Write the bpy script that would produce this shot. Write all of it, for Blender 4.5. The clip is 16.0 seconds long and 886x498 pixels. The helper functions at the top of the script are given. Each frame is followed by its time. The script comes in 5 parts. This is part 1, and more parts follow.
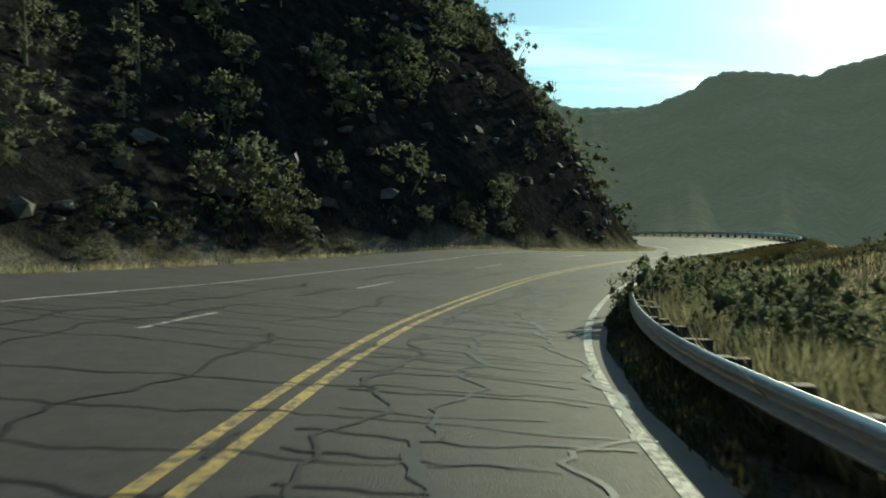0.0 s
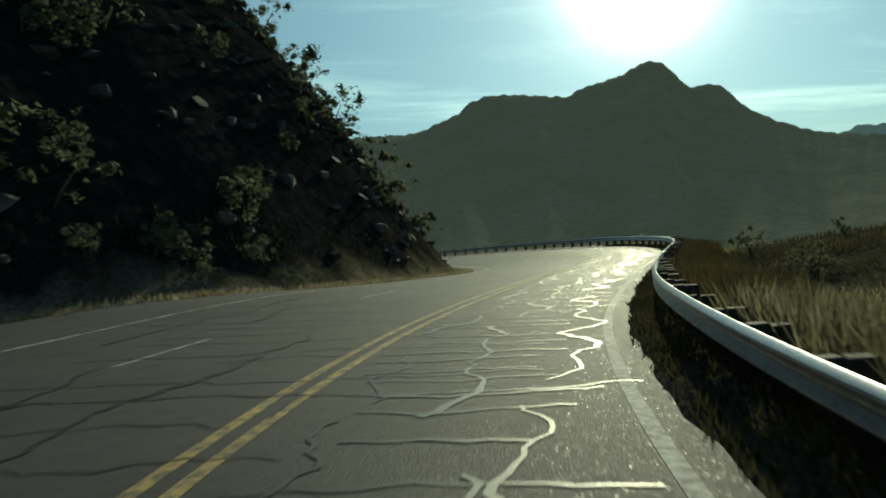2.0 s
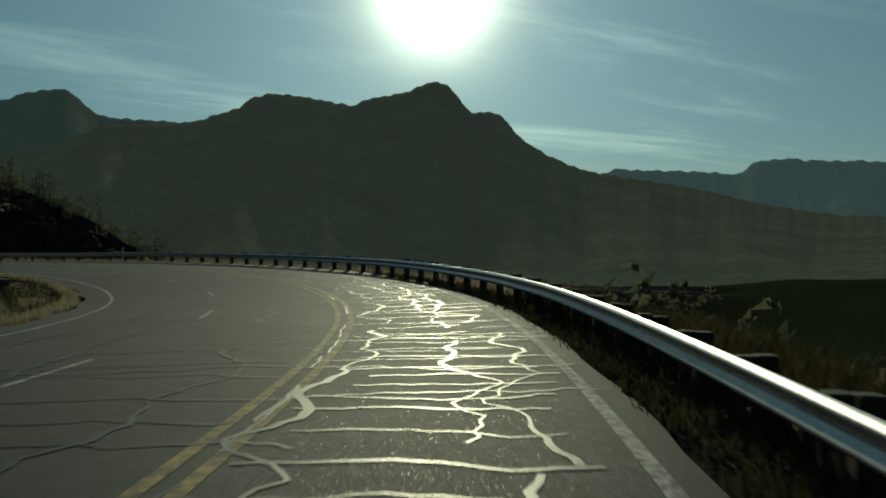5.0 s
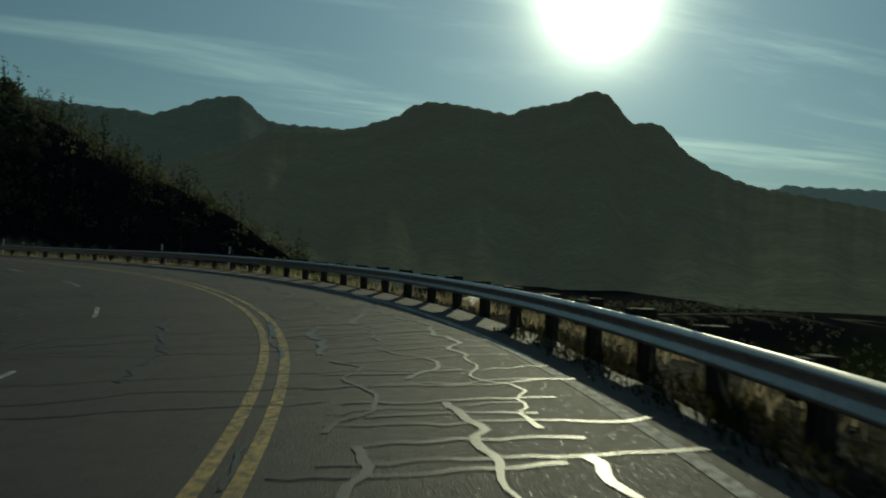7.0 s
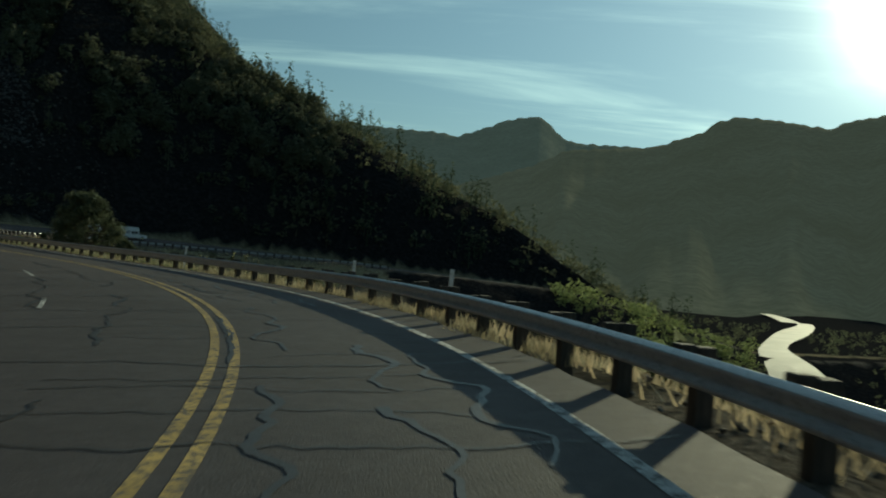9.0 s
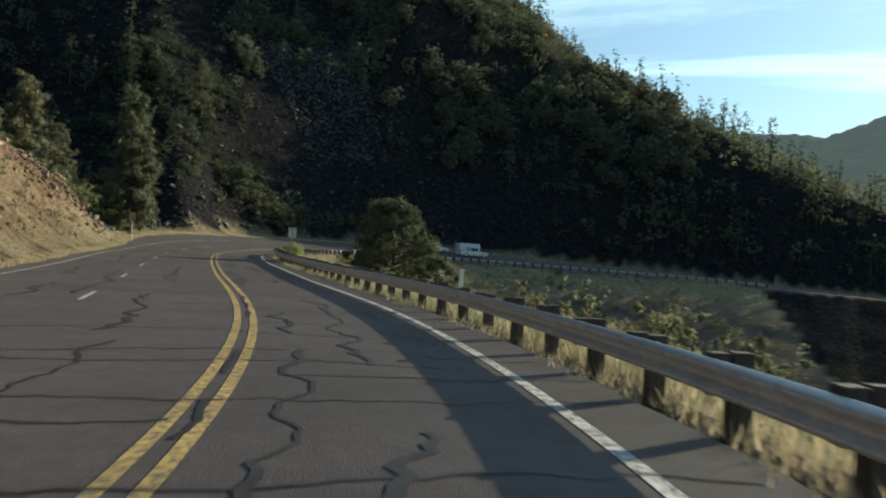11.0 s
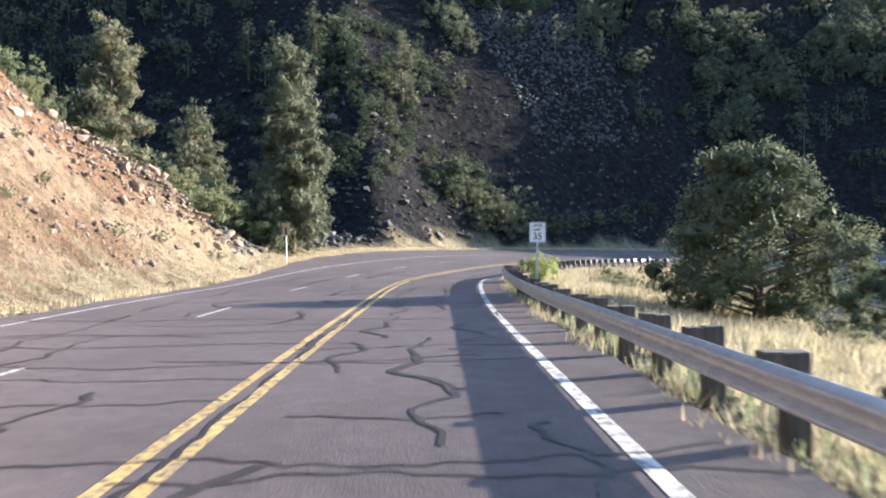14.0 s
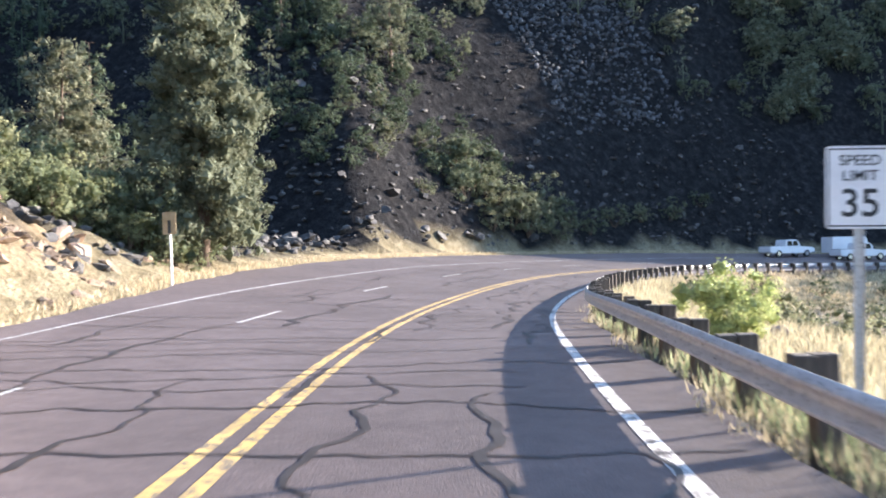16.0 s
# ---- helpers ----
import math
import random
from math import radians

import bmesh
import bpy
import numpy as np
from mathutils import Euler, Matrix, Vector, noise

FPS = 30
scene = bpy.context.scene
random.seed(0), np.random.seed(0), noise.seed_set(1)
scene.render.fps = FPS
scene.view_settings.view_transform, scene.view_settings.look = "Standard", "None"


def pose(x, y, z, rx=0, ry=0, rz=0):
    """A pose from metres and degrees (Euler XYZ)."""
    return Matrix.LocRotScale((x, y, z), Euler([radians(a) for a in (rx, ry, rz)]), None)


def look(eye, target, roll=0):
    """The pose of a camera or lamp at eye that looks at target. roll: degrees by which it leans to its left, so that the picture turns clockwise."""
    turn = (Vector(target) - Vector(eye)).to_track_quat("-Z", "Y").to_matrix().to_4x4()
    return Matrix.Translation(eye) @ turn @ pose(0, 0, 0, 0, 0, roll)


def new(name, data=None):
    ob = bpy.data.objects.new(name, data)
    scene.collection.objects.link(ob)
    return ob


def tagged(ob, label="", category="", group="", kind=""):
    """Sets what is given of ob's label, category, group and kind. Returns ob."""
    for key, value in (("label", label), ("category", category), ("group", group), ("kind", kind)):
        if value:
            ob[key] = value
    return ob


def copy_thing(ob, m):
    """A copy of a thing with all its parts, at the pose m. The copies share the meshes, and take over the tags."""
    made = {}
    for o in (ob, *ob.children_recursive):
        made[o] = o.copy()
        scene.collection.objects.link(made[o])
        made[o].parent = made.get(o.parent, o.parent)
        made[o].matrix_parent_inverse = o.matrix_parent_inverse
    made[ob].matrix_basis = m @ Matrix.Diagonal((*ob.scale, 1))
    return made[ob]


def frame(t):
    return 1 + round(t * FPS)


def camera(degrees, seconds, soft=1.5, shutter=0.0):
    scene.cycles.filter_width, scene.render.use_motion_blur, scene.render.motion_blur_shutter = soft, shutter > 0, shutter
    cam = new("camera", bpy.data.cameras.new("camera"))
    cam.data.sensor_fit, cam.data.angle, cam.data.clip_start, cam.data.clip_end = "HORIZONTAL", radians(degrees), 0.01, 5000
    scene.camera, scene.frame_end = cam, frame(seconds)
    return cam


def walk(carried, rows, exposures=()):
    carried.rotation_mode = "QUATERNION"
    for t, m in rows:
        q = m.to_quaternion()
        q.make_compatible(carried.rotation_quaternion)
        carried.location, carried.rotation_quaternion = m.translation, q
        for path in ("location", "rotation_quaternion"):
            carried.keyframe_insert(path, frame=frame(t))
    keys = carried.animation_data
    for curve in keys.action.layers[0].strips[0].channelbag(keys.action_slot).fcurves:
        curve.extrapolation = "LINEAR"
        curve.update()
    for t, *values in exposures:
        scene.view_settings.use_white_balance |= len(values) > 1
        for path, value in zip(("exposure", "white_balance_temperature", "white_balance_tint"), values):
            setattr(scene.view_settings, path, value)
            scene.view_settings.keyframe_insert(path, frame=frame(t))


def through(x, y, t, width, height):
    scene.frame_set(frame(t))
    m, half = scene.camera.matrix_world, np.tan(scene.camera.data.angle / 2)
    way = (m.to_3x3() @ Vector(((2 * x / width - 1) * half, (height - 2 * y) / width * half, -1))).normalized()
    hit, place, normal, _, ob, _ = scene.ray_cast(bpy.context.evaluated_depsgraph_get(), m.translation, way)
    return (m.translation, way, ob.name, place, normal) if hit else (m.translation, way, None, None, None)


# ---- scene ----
cam = camera(54.1, 16.0, soft=1.9, shutter=0.25)
# seconds, x, y, z, pitch + 90, lean, heading
PATH = [
    (0.0, -0.22, 0.05, 1.61, 88.61, 0.15, 0.27),
    (0.5, -0.11, 6.08, 1.42, 88.60, 1.65, -2.25),
    (1.0, 0.35, 11.89, 1.28, 88.80, 2.89, -6.02),
    (1.5, 1.29, 17.80, 1.17, 89.45, 4.22, -9.86),
    (2.0, 2.69, 23.66, 1.15, 90.05, 5.11, -14.08),
    (2.5, 4.49, 29.40, 1.20, 90.40, 5.25, -18.43),
    (3.0, 6.60, 34.99, 1.24, 90.56, 4.69, -22.56),
    (3.5, 9.08, 40.46, 1.32, 90.70, 3.64, -25.91),
    (4.0, 11.66, 45.72, 1.37, 90.70, 2.20, -28.39),
    (4.5, 14.65, 50.89, 1.44, 90.34, 0.71, -29.35),
    (5.0, 17.66, 56.05, 1.47, 89.95, -0.34, -29.04),
    (5.5, 20.60, 61.28, 1.49, 89.70, -0.89, -27.80),
    (6.0, 23.39, 66.61, 1.51, 89.65, -1.27, -25.72),
    (6.5, 25.94, 72.12, 1.52, 89.85, -1.82, -22.77),
    (7.0, 27.99, 77.89, 1.56, 90.36, -2.68, -18.99),
    (7.5, 29.68, 83.74, 1.60, 90.61, -3.39, -15.13),
    (8.0, 30.90, 89.63, 1.67, 90.62, -3.94, -10.39),
    (8.5, 31.69, 95.55, 1.71, 90.54, -4.34, -4.98),
    (9.0, 31.83, 101.57, 1.75, 90.46, -4.47, 0.34),
    (9.5, 31.34, 107.72, 1.73, 90.42, -4.46, 6.01),
    (10.0, 30.41, 113.66, 1.72, 90.21, -4.29, 11.96),
    (10.5, 28.85, 119.44, 1.73, 90.00, -3.91, 17.82),
    (11.0, 26.73, 125.03, 1.73, 89.88, -3.42, 23.26),
    (11.5, 24.12, 130.40, 1.73, 89.82, -2.91, 28.09),
    (12.0, 21.10, 135.50, 1.72, 89.81, -2.28, 32.09),
    (12.5, 17.69, 140.35, 1.70, 89.78, -1.44, 34.98),
    (13.0, 14.21, 145.00, 1.66, 89.73, -0.61, 36.66),
    (13.5, 10.70, 149.60, 1.60, 89.73, 0.09, 37.68),
    (14.0, 6.95, 154.14, 1.54, 90.04, 0.41, 38.23),
    (14.5, 3.10, 158.74, 1.54, 90.29, 0.26, 38.61),
    (15.0, -0.73, 163.50, 1.57, 90.42, 0.20, 38.76),
    (15.5, -4.58, 168.27, 1.57, 90.47, 0.52, 38.72),
    (16.0, -8.42, 173.16, 1.62, 90.35, 1.10, 38.18),
]
walk(cam, [(t, pose(*row)) for t, *row in PATH],
     exposures=[(0, 0.1, 7600, -18), (1.0, 0.05, 7600, -18), (1.6, -0.4, 7500, -20), (3.0, -1.35, 7500, -20), (7.0, -1.7, 7600, -19), (8.2, -1.35, 7600, -19), (9.0, -0.75, 7800, -16),
                (9.7, -0.45, 8000, -12), (11.8, 1.2, 7000, 7), (12.5, 1.8, 6550, 12), (14.0, 2.1, 6450, 16), (16.0, 2.4, 6500, 18)])

# ---- world and sun ----
SUN_AZ, SUN_EL = radians(28.4), radians(16.6)   # clockwise from +y, over the horizon
SUN_WAY = Vector((math.sin(SUN_AZ) * math.cos(SUN_EL), math.cos(SUN_AZ) * math.cos(SUN_EL), math.sin(SUN_EL)))
world = bpy.data.worlds.new("world")
scene.world = world
world.use_nodes = True
nt = world.node_tree


def wnode(kind, **inputs):
    n = nt.nodes.new(kind)
    for key, value in inputs.items():
        n.inputs[key].default_value = value
    return n


def wmath(op, a, b=None, c=None):
    n = nt.nodes.new("ShaderNodeMath")
    n.operation = op
    for i, v in enumerate((a, b, c)):
        if v is None:
            continue
        if isinstance(v, (int, float)):
            n.inputs[i].default_value = v
        else:
            nt.links.new(v, n.inputs[i])
    return n.outputs[0]


sky = wnode("ShaderNodeTexSky")
sky.sky_type, sky.sun_disc = "NISHITA", False
sky.sun_elevation, sky.sun_rotation = SUN_EL, SUN_AZ
sky.altitude, sky.air_density, sky.dust_density, sky.ozone_density = 1500.0, 1.25, 0.15, 4.0
way = nt.nodes.new("ShaderNodeTexCoord").outputs["Generated"]
# thin cirrus on a flat layer high above: the direction divided by its height
split = nt.nodes.new("ShaderNodeSeparateXYZ")
nt.links.new(way, split.inputs[0])
height = wmath("ADD", wmath("MAXIMUM", split.outputs[2], 0.0), 0.06)
layer = nt.nodes.new("ShaderNodeCombineXYZ")
nt.links.new(wmath("DIVIDE", split.outputs[0], height), layer.inputs[0])
nt.links.new(wmath("DIVIDE", split.outputs[1], height), layer.inputs[1])
turn = nt.nodes.new("ShaderNodeMapping")
turn.inputs["Rotation"].default_value = (0, 0, radians(62))
turn.inputs["Scale"].default_value = (0.32, 1.15, 1)
nt.links.new(layer.outputs[0], turn.inputs[0])
wisps = wnode("ShaderNodeTexNoise", Scale=1.1, Detail=8.0, Roughness=0.62, Distortion=0.5)
nt.links.new(turn.outputs[0], wisps.inputs["Vector"])
cover = nt.nodes.new("ShaderNodeMapRange")
cover.interpolation_type = "SMOOTHSTEP"
for i, v in ((1, 0.47), (2, 0.76), (3, 0.0), (4, 0.85)):
    cover.inputs[i].default_value = v
nt.links.new(wisps.outputs[0], cover.inputs[0])
# the sun's blinding disc and the haze close round it
dot = nt.nodes.new("ShaderNodeVectorMath")
dot.operation = "DOT_PRODUCT"
dot.inputs[1].default_value = SUN_WAY
nt.links.new(way, dot.inputs[0])
angle = wmath("ARCCOSINE", wmath("MINIMUM", dot.outputs["Value"], 0.999999))
core = wmath("MULTIPLY", wmath("EXPONENT", wmath("DIVIDE", angle, -0.0235)), 420.0)
halo = wmath("MULTIPLY", wmath("EXPONENT", wmath("DIVIDE", angle, -0.13)), 8.0)
wide = wmath("MULTIPLY", wmath("EXPONENT", wmath("DIVIDE", angle, -0.5)), 8.5)
parts = []
for tone, amount in (((1.0, 0.98, 0.9, 1), wmath("ADD", core, halo)), ((0.55, 0.87, 1.25, 1), wide)):
    glare = nt.nodes.new("ShaderNodeMixRGB")
    glare.blend_type = "MULTIPLY"
    glare.inputs[0].default_value = 1.0
    glare.inputs[1].default_value = tone
    nt.links.new(amount, glare.inputs[2])
    parts.append(glare.outputs[0])


def world_mix(kind, fac, a, b):
    n = nt.nodes.new("ShaderNodeMixRGB")
    n.blend_type = kind
    for socket, v in zip(n.inputs, (fac, a, b)):
        if isinstance(v, (float, tuple)):
            socket.default_value = v
        else:
            nt.links.new(v, socket)
    return n.outputs[0]


air = world_mix("ADD", 1.0, sky.outputs[0], parts[1])
clouded = world_mix("MIX", cover.outputs[0], air, world_mix("MULTIPLY", 1.0, air, (2.3, 1.95, 1.6, 1)))
total = world_mix("ADD", 1.0, clouded, parts[0])
nt.links.new(total, nt.nodes["Background"].inputs[0])
nt.nodes["Background"].inputs[1].default_value = 0.09
sun = new("sun", bpy.data.lights.new("sun", "SUN"))
sun.data.energy, sun.data.angle, sun.data.color = 4.9, radians(0.5), (1.0, 0.91, 0.77)
sun.matrix_world = look(SUN_WAY * 100, (0, 0, 0))

# ---- materials ----
def ramp(tree, source, stops):
    n = tree.nodes.new("ShaderNodeValToRGB")
    while len(n.color_ramp.elements) < len(stops):
        n.color_ramp.elements.new(0.5)
    for e, (at, col) in zip(n.color_ramp.elements, stops):
        e.position, e.color = at, (*col, 1) if len(col) == 3 else col
    tree.links.new(source, n.inputs[0])
    return n.outputs[0]


def grain(tree, where, scale, detail=4.0, rough=0.55, stretch=None):
    if stretch:
        mp = tree.nodes.new("ShaderNodeMapping")
        mp.inputs["Scale"].default_value = stretch
        tree.links.new(where, mp.inputs[0])
        where = mp.outputs[0]
    n = tree.nodes.new("ShaderNodeTexNoise")
    n.inputs["Scale"].default_value, n.inputs["Detail"].default_value, n.inputs["Roughness"].default_value = scale, detail, rough
    tree.links.new(where, n.inputs["Vector"])
    return n.outputs[0]


def blend(tree, kind, fac, a, b):
    n = tree.nodes.new("ShaderNodeMixRGB")
    n.blend_type = kind
    for i, v in ((0, fac), (1, a), (2, b)):
        if isinstance(v, (int, float)):
            n.inputs[i].default_value = v
        elif isinstance(v, tuple):
            n.inputs[i].default_value = (*v, 1)
        else:
            tree.links.new(v, n.inputs[i])
    return n.outputs[0]


def grey(v):
    return (v, v, v)


def shade(name, cols, scale=1.0, fine=30.0, spread=0.35, rough=(0.7, 0.9), metal=0.0, bump=0.3, dist=0.01, spec=0.5, random=0.0, through=0.0, stretch=None):
    """A surface of three tones at one scale, with a finer grain, uneven gloss and fine relief."""
    m = bpy.data.materials.new(name)
    m.use_nodes = True
    t = m.node_tree
    b = t.nodes["Principled BSDF"]
    where = t.nodes.new("ShaderNodeTexCoord").outputs["Object"]
    big = grain(t, where, scale, 5.0, 0.6, stretch)
    small = grain(t, where, fine, 3.0, 0.6, stretch)
    col = ramp(t, big, [(0.3, cols[0]), (0.5, cols[1]), (0.7, cols[2])])
    col = blend(t, "MULTIPLY", 1.0, col, ramp(t, small, [(0.25, grey(1 - spread)), (0.75, grey(1 + spread))]))
    if random:
        r = t.nodes.new("ShaderNodeNewGeometry").outputs["Random Per Island"]
        col = blend(t, "MULTIPLY", 1.0, col, ramp(t, r, [(0.0, grey(1 - random)), (1.0, grey(1 + random))]))
        o = t.nodes.new("ShaderNodeObjectInfo").outputs["Random"]
        col = blend(t, "MULTIPLY", 1.0, col, ramp(t, o, [(0.0, (0.8, 0.85, 0.8)), (1.0, (1.2, 1.1, 1.0))]))
    t.links.new(col, b.inputs["Base Color"])
    t.links.new(ramp(t, small, [(0.3, grey(rough[0])), (0.7, grey(rough[1]))]), b.inputs["Roughness"])
    b.inputs["Metallic"].default_value = metal
    b.inputs["Specular IOR Level"].default_value = spec
    if bump:
        n = t.nodes.new("ShaderNodeBump")
        n.inputs["Strength"].default_value, n.inputs["Distance"].default_value = bump, dist
        t.links.new(small, n.inputs["Height"])
        t.links.new(n.outputs[0], b.inputs["Normal"])
    if through:
        tr = t.nodes.new("ShaderNodeBsdfTranslucent")
        t.links.new(col, tr.inputs[0])
        mix = t.nodes.new("ShaderNodeMixShader")
        mix.inputs[0].default_value = through
        t.links.new(b.outputs[0], mix.inputs[1])
        t.links.new(tr.outputs[0], mix.inputs[2])
        t.links.new(mix.outputs[0], t.nodes["Material Output"].inputs[0])
    return m


def road_paint(name, color, worn):
    """Old road paint, rubbed through to the asphalt in flecks and cut by dark cracks."""
    m = bpy.data.materials.new(name)
    m.use_nodes = True
    t = m.node_tree
    b = t.nodes["Principled BSDF"]
    where = t.nodes.new("ShaderNodeTexCoord").outputs["Object"]
    wear = ramp(t, grain(t, where, 9.0, 6.0, 0.7), [(worn, grey(0.0)), (worn + 0.16, grey(1.0))])
    dirt = ramp(t, grain(t, where, 0.9, 4.0), [(0.3, grey(0.62)), (0.7, grey(1.0))])
    col = blend(t, "MULTIPLY", 1.0, color, dirt)
    t.links.new(blend(t, "MIX", wear, (0.11, 0.10, 0.095), col), b.inputs["Base Color"])
    b.inputs["Roughness"].default_value = 0.8
    b.inputs["Specular IOR Level"].default_value = 0.3
    n = t.nodes.new("ShaderNodeBump")
    n.inputs["Strength"].default_value, n.inputs["Distance"].default_value = 0.4, 0.004
    t.links.new(grain(t, where, 60.0), n.inputs["Height"])
    t.links.new(n.outputs[0], b.inputs["Normal"])
    return m


def asphalt_surface():
    m = bpy.data.materials.new("asphalt")
    m.use_nodes = True
    t = m.node_tree
    b = t.nodes["Principled BSDF"]
    where = t.nodes.new("ShaderNodeTexCoord").outputs["Object"]
    big = grain(t, where, 0.25, 5.0, 0.6)
    mid = grain(t, where, 3.0, 6.0, 0.65)
    chips = t.nodes.new("ShaderNodeTexVoronoi")
    chips.inputs["Scale"].default_value = 55.0
    t.links.new(where, chips.inputs["Vector"])
    col = ramp(t, big, [(0.3, (0.110, 0.084, 0.079)), (0.5, (0.135, 0.103, 0.097)), (0.7, (0.160, 0.124, 0.117))])
    col = blend(t, "MULTIPLY", 1.0, col, ramp(t, mid, [(0.25, grey(0.8)), (0.75, grey(1.2))]))
    col = blend(t, "MULTIPLY", 1.0, col, ramp(t, chips.outputs["Color"], [(0.0, grey(0.72)), (1.0, grey(1.25))]))
    t.links.new(col, b.inputs["Base Color"])
    t.links.new(ramp(t, chips.outputs["Color"], [(0.0, grey(0.34)), (0.16, grey(0.72)), (1.0, grey(0.9))]), b.inputs["Roughness"])
    b.inputs["Specular IOR Level"].default_value = 0.3
    b.inputs["Diffuse Roughness"].default_value = 1.0
    n = t.nodes.new("ShaderNodeBump")
    n.inputs["Strength"].default_value, n.inputs["Distance"].default_value = 0.7, 0.006
    t.links.new(chips.outputs["Distance"], n.inputs["Height"])
    t.links.new(n.outputs[0], b.inputs["Normal"])
    return m


def ground_surface():
    """Soil by the attributes that the ground carries: bare = cut earth, straw = dry grass, green = low herbs, the rest stony forest floor."""
    m = bpy.data.materials.new("ground")
    m.use_nodes = True
    t = m.node_tree
    b = t.nodes["Principled BSDF"]
    where = t.nodes.new("ShaderNodeTexCoord").outputs["Object"]
    big, mid, small = grain(t, where, 0.16, 5.0), grain(t, where, 1.1, 6.0, 0.65), grain(t, where, 7.0, 5.0, 0.7)

    def attribute(name):
        a = t.nodes.new("ShaderNodeAttribute")
        a.attribute_name = name
        return a.outputs["Fac"]
    # Stony floor, toned near black to stand in for shade on the hillside.
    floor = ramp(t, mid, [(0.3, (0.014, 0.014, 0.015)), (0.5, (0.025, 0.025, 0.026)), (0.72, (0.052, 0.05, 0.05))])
    soil = ramp(t, big, [(0.36, (0.20, 0.132, 0.086)), (0.48, (0.27, 0.196, 0.132)), (0.60, (0.33, 0.262, 0.186))])
    soil = blend(t, "MULTIPLY", 1.0, soil, ramp(t, mid, [(0.3, grey(0.38)), (0.5, grey(0.9)), (0.75, grey(1.15))]))
    soil = blend(t, "MIX", attribute("rust"), soil, ramp(t, mid, [(0.3, (0.085, 0.05, 0.034)), (0.5, (0.225, 0.135, 0.088)), (0.72, (0.32, 0.215, 0.15))]))
    straw = ramp(t, mid, [(0.3, (0.20, 0.165, 0.10)), (0.5, (0.36, 0.305, 0.195)), (0.7, (0.47, 0.41, 0.28))])
    gravel = ramp(t, small, [(0.3, (0.14, 0.12, 0.10)), (0.7, (0.30, 0.27, 0.23))])
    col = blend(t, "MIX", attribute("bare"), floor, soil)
    green = ramp(t, mid, [(0.3, (0.022, 0.03, 0.012)), (0.5, (0.04, 0.05, 0.02)), (0.72, (0.075, 0.08, 0.035))])
    col = blend(t, "MIX", attribute("green"), col, green)
    col = blend(t, "MIX", attribute("straw"), col, straw)
    col = blend(t, "MIX", attribute("gravel"), col, gravel)
    col = blend(t, "MULTIPLY", 1.0, col, ramp(t, small, [(0.28, grey(0.5)), (0.72, grey(1.3))]))
    t.links.new(col, b.inputs["Base Color"])
    b.inputs["Roughness"].default_value = 0.95
    b.inputs["Specular IOR Level"].default_value = 0.0
    n = t.nodes.new("ShaderNodeBump")
    n.inputs["Strength"].default_value, n.inputs["Distance"].default_value = 1.0, 0.4
    t.links.new(blend(t, "ADD", 0.5, mid, small), n.inputs["Height"])
    t.links.new(n.outputs[0], b.inputs["Normal"])
    return m


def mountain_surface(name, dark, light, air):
    """Scrub and rock on a far slope; air stands in for the lit haze before it, as emission constant over the slope."""
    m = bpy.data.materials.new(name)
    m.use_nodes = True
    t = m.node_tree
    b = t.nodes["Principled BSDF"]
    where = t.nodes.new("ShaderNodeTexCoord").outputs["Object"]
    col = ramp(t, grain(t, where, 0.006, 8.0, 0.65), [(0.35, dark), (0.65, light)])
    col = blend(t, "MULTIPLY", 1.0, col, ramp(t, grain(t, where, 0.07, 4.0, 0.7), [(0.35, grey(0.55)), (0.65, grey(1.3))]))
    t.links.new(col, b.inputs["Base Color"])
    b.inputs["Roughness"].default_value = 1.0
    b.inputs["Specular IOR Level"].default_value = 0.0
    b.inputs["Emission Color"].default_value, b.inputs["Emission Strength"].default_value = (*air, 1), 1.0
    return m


ASPHALT, GROUND = asphalt_surface(), ground_surface()
WHITE_PAINT, YELLOW_PAINT = road_paint("white_road_paint", (0.76, 0.75, 0.72), 0.40), road_paint("yellow_road_paint", (0.66, 0.45, 0.15), 0.40)
TAR = shade("tar", [(0.022, 0.018, 0.017), (0.034, 0.028, 0.026), (0.05, 0.042, 0.04)], 2.0, 40.0, 0.25, (0.42, 0.56), bump=0.4, dist=0.003)
STEEL = shade("galvanised_steel", [(0.40, 0.41, 0.43), (0.48, 0.49, 0.50), (0.56, 0.56, 0.56)], 3.0, 25.0, 0.14, (0.24, 0.38), metal=0.3, bump=0.1, dist=0.002)
TIMBER = shade("weathered_timber", [(0.028, 0.025, 0.023), (0.05, 0.044, 0.04), (0.085, 0.075, 0.068)], 4.0, 30.0, 0.4, (0.8, 0.95), bump=0.6, stretch=(1, 1, 0.15), random=0.2)
BARK = shade("bark", [(0.05, 0.035, 0.025), (0.10, 0.07, 0.05), (0.16, 0.115, 0.08)], 5.0, 30.0, 0.4, (0.85, 1.0), bump=0.8, dist=0.03, stretch=(1, 1, 0.2))
NEEDLES = shade("pine_needles", [(0.05, 0.07, 0.046), (0.09, 0.117, 0.078), (0.145, 0.174, 0.12)], 0.7, 9.0, 0.3, (0.6, 0.8), bump=0, spec=0.12, random=0.2, through=0.4)
LEAVES = shade("scrub_leaves", [(0.085, 0.10, 0.066), (0.16, 0.18, 0.12), (0.25, 0.265, 0.185)], 0.9, 9.0, 0.3, (0.6, 0.8), bump=0, spec=0.12, random=0.2, through=0.5)
FRESH = shade("fresh_leaves", [(0.23, 0.29, 0.12), (0.33, 0.40, 0.19), (0.45, 0.51, 0.28)], 1.2, 9.0, 0.3, (0.6, 0.8), bump=0, spec=0.12, random=0.35, through=0.4)
